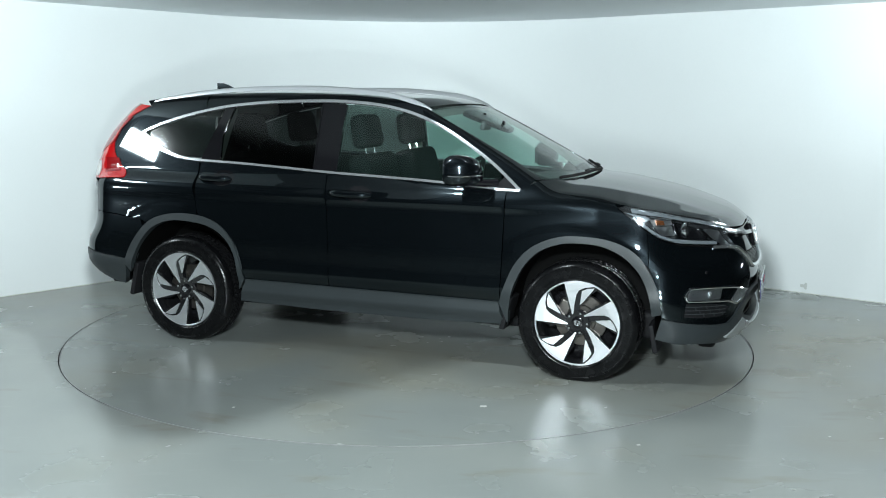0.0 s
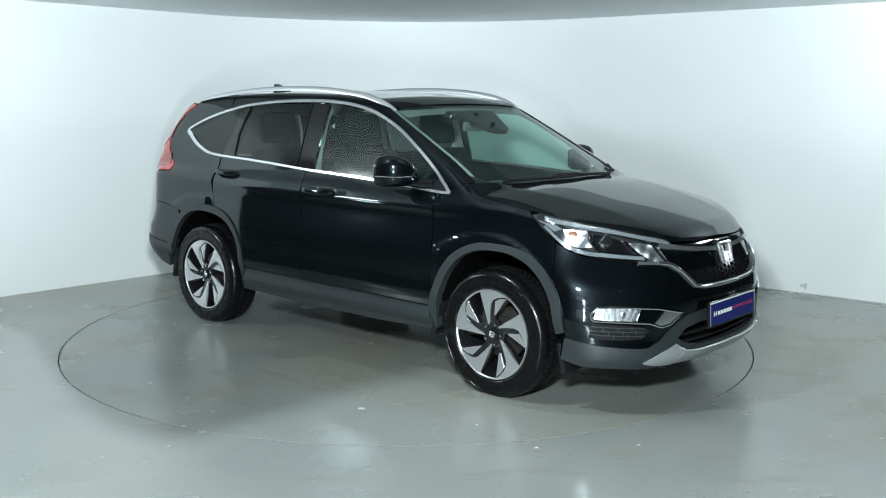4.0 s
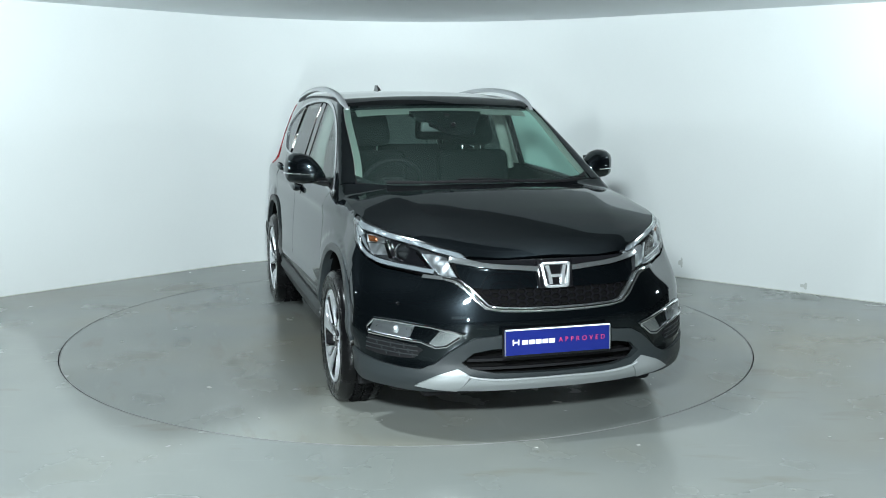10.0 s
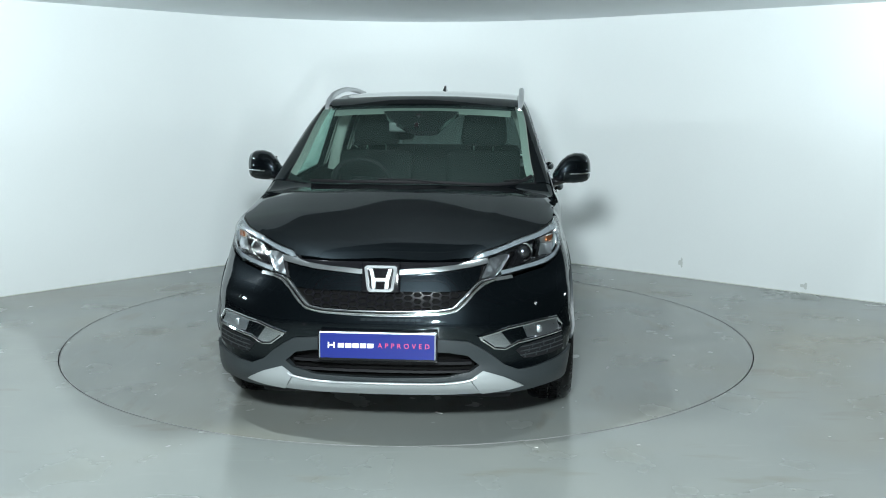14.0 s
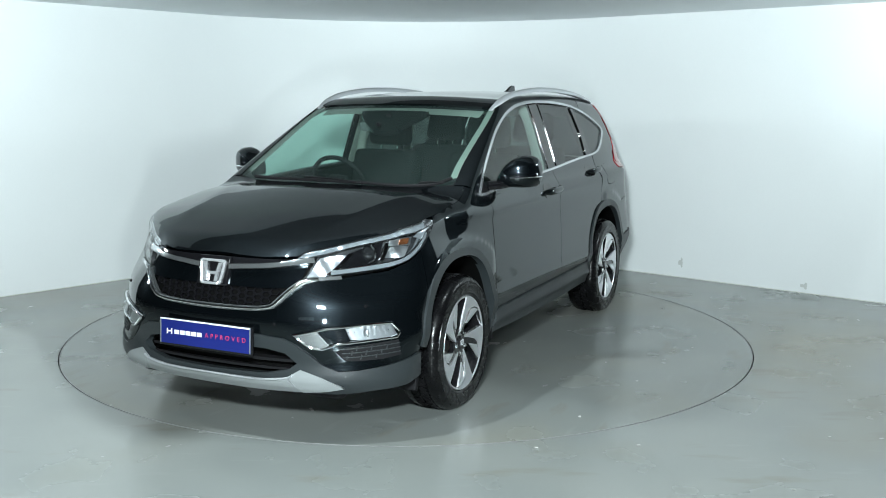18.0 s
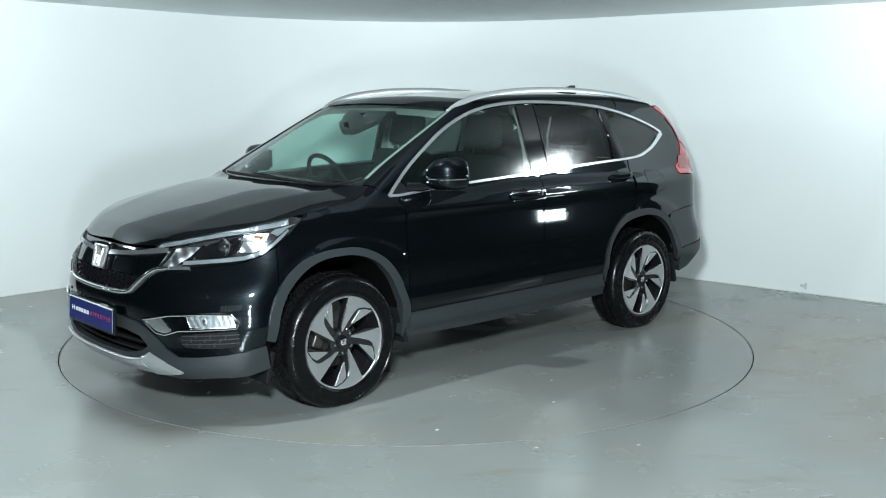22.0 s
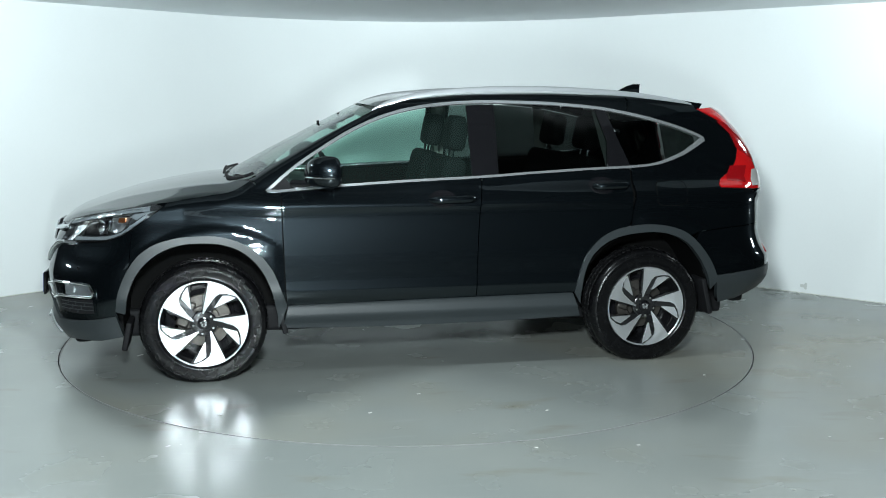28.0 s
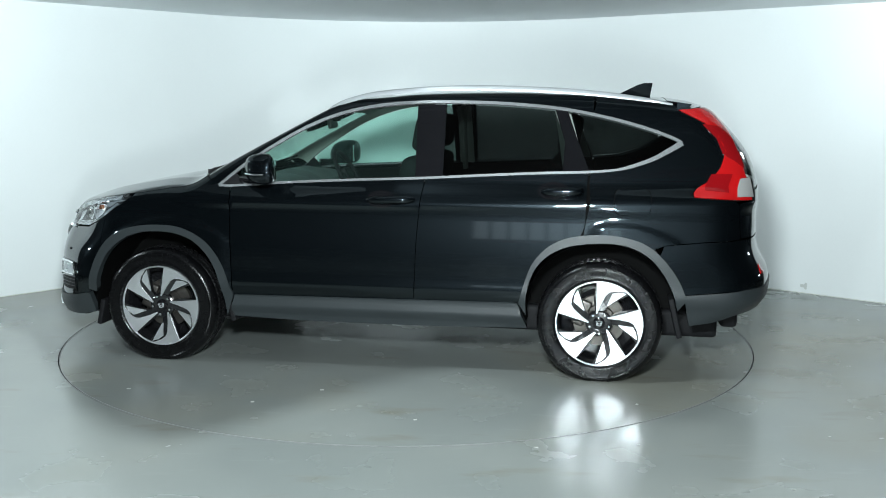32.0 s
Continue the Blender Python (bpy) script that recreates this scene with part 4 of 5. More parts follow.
for sg, lp in ((1, lamps[0]), (-1, lamps[1])):
    c = Vector(pp[0]) - 0.042 * Vector(pn[0])
    c.y *= sg
    bm = bmesh.new()
    bmesh.ops.create_uvsphere(bm, u_segments=24, v_segments=12, radius=0.037, matrix=Matrix.Translation(c))
    part("projector", bm, LENS_SOLID, lp)
    bm = bmesh.new()
    add_lathe(bm, [(0.037, 0.0), (0.041, 0.016), (0.047, 0.018), (0.050, 0.010), (0.046, -0.01)], 32, "X", c)
    part("projector_ring", bm, CHROME, lp)

# fog lamps
FOG_R = [(1.93, 0.583), (0.70, 0.582), (0.575, 0.574), (0.43, 0.537), (0.50, 0.468), (0.555, 0.410), (0.62, 0.380), (0.70, 0.381), (1.96, 0.393), (1.885, 0.405), (1.882, 0.55)]
recess = nose("fog_lamp", FOG_R, PAINT, off=0.003, thick=0.01, res=0.03, label="chrome framed fog lamp")
loop_f = [(1.920, 0.571), (0.76, 0.572), (0.693, 0.570), (0.575, 0.561), (0.442, 0.531), (0.515, 0.475), (0.56, 0.467), (0.62, 0.490), (0.70, 0.495), (1.910, 0.505), (1.895, 0.53)]
rv = round_view("N", loop_f + loop_f[:1])
ring_pts = [q for i in range(len(rv) - 1) for q in [tuple(np.array(rv[i]) + (np.array(rv[i + 1]) - np.array(rv[i])) * k / 4) for k in range(4)]] + [rv[0]]
fp, fn = on_skin("N", *np.array(ring_pts).T)
fp = fp + fn * 0.008
for i, rc in enumerate(recess):
    bm = bmesh.new()
    add_tube(bm, [(x, y if i == 0 else -y, z) for x, y, z in fp], 0.0075, 8)
    part("frame", bm, CHROME, rc, "chrome frame")
nose("blade", [(0.447, 0.530), (0.515, 0.477), (0.560, 0.468), (0.592, 0.480), (0.540, 0.548)], CHROME_GREY, parent=recess, off=0.010, thick=0.02, res=0.02)
nose("reflector", [(1.918, 0.564), (0.70, 0.563), (0.645, 0.557), (0.665, 0.505), (0.71, 0.503), (1.908, 0.512)], REFLECTOR, parent=recess, off=0.005, thick=0.004, res=0.012, shape=lambda p: 0.003 * np.sin(p[:, 2] * 400) * np.cos(p[:, 1] * 330))
nose("lens", [(1.918, 0.566), (0.70, 0.565), (0.60, 0.556), (0.625, 0.498), (0.71, 0.501), (1.908, 0.510)], LENS, parent=recess, off=0.0145, thick=0, res=0.03)
nose("mesh_panel", [(1.905, 0.491), (0.70, 0.478), (0.645, 0.470), (0.612, 0.452), (0.65, 0.410), (0.70, 0.406), (1.97, 0.408), (1.895, 0.42)], DARK, parent=recess, off=0.0055, thick=0.003, res=0.02)
for z in (0.424, 0.444, 0.464):
    panels("mesh_rib", "N", strip(curve_through(round_view("N", [(0.635, z), (0.70, z + 0.002), (1.95, z + 0.008), (1.90, z + 0.012)]), 4), 0.004), CLAD, recess, res=0.03, off=0.0085, thick=0.004)
for k in range(9):
    z = 0.414 + 0.020 * (k % 3)
    panels("mesh_rib", "N", strip(round_view("N", [(0.655 + 0.017 * k, z), (0.657 + 0.017 * k, z + 0.020)]), 0.004), CLAD, recess, res=0.02, off=0.0083, thick=0.004)
pp, pn = on_skin("N", *[np.array([v]) for v in round_view("N", [(0.715, 0.533)])[0]])
for sg, rc in ((1, recess[0]), (-1, recess[1])):
    c = Vector(pp[0]) + 0.004 * Vector(pn[0])
    c.y *= sg
    bm = bmesh.new()
    bmesh.ops.create_uvsphere(bm, u_segments=16, v_segments=8, radius=0.02, matrix=Matrix.Translation(c) @ Matrix.Diagonal((0.5, 1, 1, 1)))
    part("bulb", bm, REFLECTOR, rc)
# rear: quarter, lamps, bumper, gate
TL = [(0.50, 1.552), (0.56, 1.552), (1.72, 1.540), (1.865, 1.470), (1.945, 1.385), (1.98, 1.315), (1.955, 1.226), (1.91, 1.160), (1.808, 1.084), (1.814, 1.066), (2.04, 1.052), (0.72, 1.048), (0.70, 1.20), (0.66, 1.32), (0.57, 1.45), (0.49, 1.52)]
tls = tail("tail_lamp", TL, RED_LENS, off=0.004, thick=0.008, res=0.03, label="tall red tail lamp with clear reversing lens")
tail("housing", TL, DARK, parent=tls, off=-0.006, thick=0.03, res=0.04)
tail("reversing_lens", [(2.06, 1.165), (2.045, 1.068), (0.71, 1.065), (0.69, 1.17)], WHITE_LENS, parent=tls, off=0.008, thick=0.006, res=0.02)
tail("inner_band", [(1.905, 1.19), (1.87, 1.10), (2.00, 1.09), (2.02, 1.19)], RED_DEEP, parent=tls, off=0.007, thick=0.006, res=0.03)
tail("inner_band", [(1.965, 1.30), (1.93, 1.385), (1.85, 1.462), (0.60, 1.44), (0.64, 1.36), (0.69, 1.22)], RED_DEEP, parent=tls, off=0.006, thick=0.004, res=0.03)
tail("bumper_reflector", [(2.20, 0.635), (2.19, 0.68), (0.66, 0.685), (0.66, 0.64)], RED_LENS, off=0.004, thick=0.01, res=0.02)
qt = [(x, z) for x, z in [(1.242, belt_z(-1.23) - 0.006), (1.31, 1.200), (1.40, 1.206)]] + [(-x, z - 0.004) for x, z in QUARTER[3:]] + [(-x, z + 0.004) for x, z in cut(UPPER, -1.735, -1.25)] + [(1.25, roofline[-1][1]), (1.5, top_z(-1.5, 0.57)), (1.68, top_z(-1.68, 0.57) - 0.004)] + [(1.71, 1.540), (1.86, 1.467), (1.94, 1.384), (1.975, 1.315), (1.95, 1.226), (1.905, 1.160), (1.803, 1.084), (1.812, 1.060), (2.04, 1.046), (0.79, 1.03), (0.79, 0.835), (1.9, 0.825), (1.66, 0.80), (1.60, 0.775)] + [(-x, z) for x, z in ARCH_R[::-1] if -1.6 < x < -1.21] + [(1.218, 0.87), (1.228, 0.93)]
tail("rear_wing", qt, PAINT, res=0.02, thick=0.02, shape=rear_flare)
rb = sym([(0.0, 0.83), (0.5, 0.83), (0.79, 0.83), (1.9, 0.82), (1.66, 0.795), (1.64, 0.74), (1.715, 0.64), (1.765, 0.525), (1.96, 0.545), (0.82, 0.565), (0.6, 0.57), (0.0, 0.57)])
tail("rear_bumper", rb, PAINT, both=False, res=0.035, thick=0.03)
rl = sym([(0.0, 0.565), (0.6, 0.565), (0.82, 0.56), (1.96, 0.54), (1.765, 0.52), (1.79, 0.45), (1.81, 0.35), (1.93, 0.372), (2.06, 0.415), (0.68, 0.445), (0.4, 0.45), (0.0, 0.45)])
tail("rear_lower_bumper", rl, CLAD, both=False, res=0.035, off=0.008, thick=0.04, label="grey plastic lower bumper")
gate = sym([(0.0, 1.12), (0.69, 1.10), (0.71, 1.045), (0.785, 1.03), (0.785, 0.84), (0.0, 0.84)])
tail("tailgate", gate, PAINT, both=False, res=0.04, thick=0.02)
rg = sym([(0.0, 1.54), (0.46, 1.515), (0.56, 1.44), (0.64, 1.32), (0.68, 1.20), (0.69, 1.11), (0.0, 1.13)])
tail("rear_screen", rg, PRIVACY, both=False, res=0.06, off=-0.004, thick=0)

# fuel flap on the left rear wing
FLAP = [(-1.48 + 0.098 * math.copysign(abs(math.cos(w)) ** 0.45, math.cos(w)), 1.034 + 0.072 * math.copysign(abs(math.sin(w)) ** 0.45, math.sin(w))) for w in np.linspace(0, 2 * math.pi, 41)[:-1]]
flap = panels("fuel_flap", "L", FLAP, PAINT, car, both=False, res=0.03, off=0.0016, thick=0.001)[0]
panels("flap_gap", "L", [(-1.48 + (x + 1.48) * 1.035, 1.034 + (z - 1.034) * 1.045) for x, z in FLAP], SHELL, flap, both=False, res=0.03, off=0.0008, thick=0, holes=[[(-1.48 + (x + 1.48) * 0.995, 1.034 + (z - 1.034) * 0.995) for x, z in FLAP]])

# inner black shell behind the shut gaps, wheel housings and floor pan
shell = [(0.93, 1.06), (-1.25, 1.18), (-1.25, 0.86)] + [p for p in ARCH_R[::-1] if p[0] > -1.3] + [(-0.84, 0.3), (0.85, 0.3)] + [p for p in ARCH_F[::-1] if p[0] < 1.6 and p[1] > 0.46] + [(1.6, 0.9), (1.45, 0.99), (1.05, 1.05)]
panels("inner_shell", "L", shell, SHELL, car, res=0.08, off=-0.022, thick=0)
bm = bmesh.new()
add_box(bm, (0.0, 0, 0.29), (4.0, 1.1, 0.16), bevel=0.03)
add_box(bm, (0.0, 0, 0.33), (1.7, 1.62, 0.10), bevel=0.03)
add_box(bm, (2.0, 0, 0.45), (0.1, 1.2, 0.5), bevel=0.03)
add_box(bm, (-2.05, 0, 0.55), (0.1, 1.3, 0.5), bevel=0.03)
part("floor_pan", bm, DARK, car)


def housing(x):
    bm = bmesh.new()
    rings = []
    for y in (0.86, 0.50):
        rings.append([bm.verts.new((x + 0.432 * math.cos(a), y, 0.365 + 0.44 * math.sin(a))) for a in np.linspace(-0.15, math.pi + 0.15, 24)])
    for k in range(23):
        bm.faces.new((rings[0][k], rings[0][k + 1], rings[1][k + 1], rings[1][k]))
    bm.faces.new(rings[1])
    return bm


for x in (1.315, -1.315):
    for sg in (1, -1):
        bm = housing(x)
        if sg < 0:
            bmesh.ops.scale(bm, vec=(1, -1, 1), verts=bm.verts[:])
        part("wheel_housing", bm, SHELL, car)

# wheels: hub at the origin, outside towards +y
HUB_Z, TYRE_R, RIM_R = 0.347, 0.352, 0.243


def polar_piece(pts, y0, y1, dish):
    """A flat-faced piece in the wheel's plane from (radius, degrees) points; the face follows the dish."""
    bm = bmesh.new()
    P = []
    for (r0, a0), (r1, a1) in zip(pts, pts[1:] + pts[:1]):
        u, v = (np.array([r * math.cos(radians(a)), r * math.sin(radians(a))]) for r, a in ((r0, a0), (r1, a1)))
        n = max(1, int(max(abs(a1 - a0) / 6, abs(r1 - r0) / 0.15)))
        for k in range(n):
            q = u + (v - u) * k / n
            if abs(r0 - r1) < 0.01:
                q *= r0 / np.linalg.norm(q)
            P.append(tuple(q))
    ring = [[bm.verts.new((-c * RIM_R, y + dish(math.hypot(c, d)), d * RIM_R)) for c, d in P] for y in (y0, y1)]
    n = len(P)
    for k in range(n):
        bm.faces.new((ring[0][k], ring[0][(k + 1) % n], ring[1][(k + 1) % n], ring[1][k]))
    bm.faces.new(ring[1])
    return bm


def dish(r):
    return -0.028 * (1 - r) ** 1.3


BLADE = [(0.24, 96.5), (0.60, 85.0), (0.985, 82.5), (0.985, 60), (0.985, 38), (0.955, 42), (0.87, 52.5), (0.784, 61.5), (0.68, 66.5), (0.43, 74.5), (0.23, 89.5)]
WEDGE = [(0.445, 57.0), (0.777, 56.2), (0.87, 47.8), (0.945, 38.5), (0.46, 53.5)]
BACK = [(0.18, 104), (0.60, 91), (0.97, 83), (0.97, 34), (0.70, 42), (0.42, 55), (0.2, 60)]


def make_wheel(name, turn):
    wheel = new(name)
    wheel.parent = car
    bm = bmesh.new()
    prof = [(0.235, -0.10), (0.250, -0.105), (0.29, -0.115), (0.325, -0.112), (0.340, -0.100), (0.349, -0.085), (TYRE_R, -0.062), (TYRE_R, -0.054), (TYRE_R - 0.007, -0.052), (TYRE_R - 0.007, -0.044), (TYRE_R, -0.042), (TYRE_R + 0.001, -0.008), (TYRE_R - 0.007, -0.006), (TYRE_R - 0.007, 0.006), (TYRE_R + 0.001, 0.008), (TYRE_R, 0.042), (TYRE_R - 0.007, 0.044), (TYRE_R - 0.007, 0.052), (TYRE_R, 0.054), (TYRE_R, 0.062), (0.349, 0.085), (0.340, 0.100), (0.328, 0.1105), (0.3205, 0.113), (0.319, 0.1165), (0.314, 0.1165), (0.312, 0.1145), (0.29, 0.116), (0.268, 0.112), (0.264, 0.1135), (0.258, 0.1125), (0.247, 0.103), (0.240, 0.09)]
    add_lathe(bm, [(r, a - 0.115) for r, a in prof], 96)
    for v in bm.verts:
        # flat contact patch under the car's weight
        v.co.z = max(v.co.z, -HUB_Z - CAR_Z + 0.0005)
    part("tyre", bm, RUBBER, wheel)
    bm = bmesh.new()
    for k in range(72):
        w0 = 2 * math.pi * k / 72
        for y, sz in ((-0.192, 0.026), (-0.145, 0.030), (-0.092, 0.030), (-0.040, 0.026)):
            r0 = TYRE_R - (0.012 if sz < 0.03 else 0.002)
            lean = 0.5 if y < -0.12 else -0.5
            bmesh.ops.create_cube(bm, size=1, matrix=Euler((0, w0 + (0.02 if sz < 0.03 else 0.0), 0)).to_matrix().to_4x4() @ Matrix.Translation((r0, y, 0)) @ Euler((lean, 0, 0.22 * (1 if y > -0.12 else -1) if sz < 0.03 else 0)).to_matrix().to_4x4() @ Matrix.Diagonal((0.010, sz * 1.25, 0.020, 1)))
    for v in bm.verts:
        v.co.z = max(v.co.z, -HUB_Z - CAR_Z + 0.0003)
    part("tread", bm, TREAD, wheel, "blocky tyre tread", smooth=False)
    bm = bmesh.new()
    add_lathe(bm, [(RIM_R - 0.004, -0.022), (RIM_R + 0.003, -0.014), (RIM_R + 0.001, -0.007), (RIM_R - 0.004, -0.007), (RIM_R - 0.008, -0.012)], 96)
    part("rim_lip", bm, ALLOY, wheel, "machined silver rim lip")
    bm = bmesh.new()
    add_lathe(bm, [(RIM_R - 0.008, -0.013), (RIM_R - 0.014, -0.03), (RIM_R - 0.03, -0.07), (RIM_R - 0.03, -0.19), (0.12, -0.20), (0.01, -0.20)], 64)
    part("rim_barrel", bm, GLOSSRIM, wheel)
    bm = bmesh.new()
    add_lathe(bm, [(0.001, -0.105), (0.085, -0.105), (0.09, -0.115), (0.148, -0.115), (0.15, -0.12), (0.15, -0.14)], 64)
    part("brake_disc", bm, DISC, wheel)
    bm = bmesh.new()
    add_box(bm, (0.10, -0.10, 0.045), (0.07, 0.05, 0.15), Euler((0, -0.4, 0)).to_matrix().to_4x4(), bevel=0.012)
    part("brake_caliper", bm, DISC, wheel)
    bm = bmesh.new()
    add_lathe(bm, [(0.0755, -0.055), (0.0745, -0.034), (0.066, -0.029), (0.036, -0.033), (0.001, -0.033)], 48)
    part("hub", bm, GLOSSRIM, wheel)
    for k in range(5):
        a = 72 * k + turn
        for n, pts, y0, y1, mt in (("spoke_back", BACK, -0.045, -0.0145, GLOSSRIM), ("spoke_face", BLADE, -0.02, -0.0075, ALLOY), ("spoke_wedge", WEDGE, -0.02, -0.0085, ALLOY)):
            part(n, polar_piece([(r, d + a) for r, d in pts], y0, y1, dish), mt, wheel, "machined silver spoke face" if mt is ALLOY else "", smooth=False)
        w0 = radians(a + 45)
        c = (-0.057 * math.cos(w0), -0.026, 0.057 * math.sin(w0))
        bm = bmesh.new()
        add_lathe(bm, [(0.001, 0.006), (0.007, 0.006), (0.010, 0.0), (0.010, -0.012)], 6, "Y", c)
        part("wheel_nut", bm, CHROME, wheel)
    bm = bmesh.new()
    add_lathe(bm, [(0.034, -0.033), (0.033, -0.026), (0.028, -0.024), (0.001, -0.0235)], 32)
    part("centre_cap", bm, GLOSS, wheel)
    badge_bars(wheel, pose(0, 0, 0, 0, -turn + 8, 0) @ pose(0, -0.0225, 0), 0.036, "cap_badge", 0.004)
    return wheel


def badge_bars(parent, m, size, name, depth):
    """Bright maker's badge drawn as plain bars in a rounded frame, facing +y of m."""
    bm = bmesh.new()
    P = [(-0.5, 0.42), (-0.42, 0.5), (0.42, 0.5), (0.5, 0.42), (0.40, -0.42), (0.32, -0.5), (-0.32, -0.5), (-0.40, -0.42)]
    rings = []
    for f, y in ((1.0, 0), (1.0, depth), (0.88, depth * 1.3), (0.80, depth), (0.80, 0)):
        rings.append([bm.verts.new(m @ Vector((u * f * size, y, v * f * size * 0.80))) for u, v in P])
    for a, b in zip(rings, rings[1:]):
        for k in range(8):
            bm.faces.new((a[k], a[(k + 1) % 8], b[(k + 1) % 8], b[k]))
    for sg in (-1, 1):
        q = [(sg * 0.345, 0.37), (sg * 0.235, 0.37), (sg * 0.17, 0.0), (sg * 0.14, -0.37), (sg * 0.25, -0.37), (sg * 0.265, 0.0)]
        lo = [bm.verts.new(m @ Vector((u * size, 0, v * size * 0.80))) for u, v in q]
        hi = [bm.verts.new(m @ Vector((u * size, depth * 1.2, v * size * 0.80))) for u, v in q]
        bm.faces.new(hi)
        for k in range(6):
            bm.faces.new((lo[k], lo[(k + 1) % 6], hi[(k + 1) % 6], hi[k]))
    add_box(bm, m @ Vector((0, depth * 0.5, -0.03 * size)), (0.36 * size, depth, 0.09 * size), m.to_3x3().to_4x4())
    return part(name, bm, BADGE, parent, "bright chrome badge", smooth=False)


for x, y, rz, turn in ((1.315, 0.905, 0, 0), (-1.315, 0.905, 0, 12), (1.315, -0.905, 180, 26), (-1.315, -0.905, 180, 45)):
    make_wheel("wheel", turn).matrix_basis = pose(x, y, HUB_Z, 0, 0, rz)

# mud flaps and deflectors
for sg in (1, -1):
    for x, w0, z0, z1, n in ((0.885, 0.13, 0.262, 0.46, "front_mudflap"), (-1.735, 0.13, 0.272, 0.50, "rear_mudflap"), (1.735, 0.10, 0.20, 0.36, "air_deflector")):
        bm = bmesh.new()
        add_box(bm, (x, sg * (0.78 if x < 1 else 0.745), (z0 + z1) / 2), (0.03, 0.17 if n[0] != "a" else 0.2, z1 - z0), pose(0, 0, 0, 0, 14 if x != 1.735 else -12, 0), bevel=0.008)
        part(n, bm, DARK, car)

# badge and show plate
p = on_skin("N", np.array([0.0]), np.array([0.790]))[0][0]
bm = bmesh.new()
add_box(bm, (p[0] - 0.006, 0, 0.795), (0.03, 0.178, 0.142), pose(0, 0, 0, 0, -16, 0), bevel=0.013)
part("badge_mount", bm, GLOSS, car)
badge_bars(car, pose(p[0] + 0.008, 0, 0.790) @ pose(0, 0, 0, 0, -16, 0) @ pose(0, 0, 0, 0, 0, -90), 0.150, "front_badge", 0.012)

bm = bmesh.new()
add_box(bm, (2.258, -0.008, 0.494), (0.014, 0.545, 0.136), pose(0, 0, 0, 0, -3, 0), bevel=0.003)
plate = part("show_plate", bm, GLOSS, car, "blue show plate in a black holder")
tilt = pose(2.266, -0.008, 0.496) @ pose(0, 0, 0, 0, -3, 0)


def on_plate(name, cy, cz, w, h, mat, depth=0.0015, lift=0.0, label=""):
    bm = bmesh.new()
    add_box(bm, tilt @ Vector((lift + depth / 2, cy, cz)), (depth, w, h), tilt.to_3x3().to_4x4())
    return part(name, bm, mat, plate, label, smooth=False)


on_plate("face", 0, 0, 0.53, 0.118, BLUE, 0.002, label="deep blue face")
for sg in (-1, 1):
    on_plate("clear_edge", sg * 0.262, 0, 0.005, 0.118, STRIP, 0.005)
on_plate("top_edge", 0, 0.0585, 0.522, 0.006, WHITE, 0.006)
# the maker's mark and name as plain white shapes
on_plate("mark_bar", -0.222, 0, 0.006, 0.026, WHITE, 0.0008, 0.002)
on_plate("mark_bar", -0.196, 0, 0.006, 0.026, WHITE, 0.0008, 0.002)
on_plate("mark_bar", -0.209, 0.0, 0.020, 0.006, WHITE, 0.0008, 0.002)
for k in range(5):
    on_plate("name_bar", -0.165 + 0.0335 * k, -0.001, 0.028, 0.020, WHITE, 0.0008, 0.002)


def lettering(text, size, m, mat, parent, name, spacing=1.0):
    cu = bpy.data.curves.new(name, "FONT")
    cu.body, cu.size, cu.space_character, cu.align_x, cu.align_y, cu.extrude = text, size, spacing, "CENTER", "CENTER", 0.0004
    tmp = bpy.data.objects.new(name, cu)
    me = bpy.data.meshes.new_from_object(tmp)
    bpy.data.objects.remove(tmp)
    me.transform(m)
    me.materials.clear()
    me.materials.append(mat)
    ob = new(name, me)
    ob.parent = parent
    return ob


lettering("APPROVED", 0.031, tilt @ pose(0.0026, 0.120, 0) @ pose(0, 0, 0, 90, 0, 90), PINK, plate, "lettering", 1.75)
# parking sensors
for a, z in ((0.351, 0.576), (0.704, 0.652)):
    for sg in (1, -1):
        q, qn = on_skin("N", *[np.array([v]) for v in round_view("N", [(a, z)])[0]])
        bm = bmesh.new()
        c = Vector(q[0])
        c.y *= sg
        add_lathe(bm, [(0.001, 0.003), (0.007, 0.003), (0.009, 0.0), (0.009, -0.01)], 16, "X", c)
        part("parking_sensor", bm, GLOSS, car)

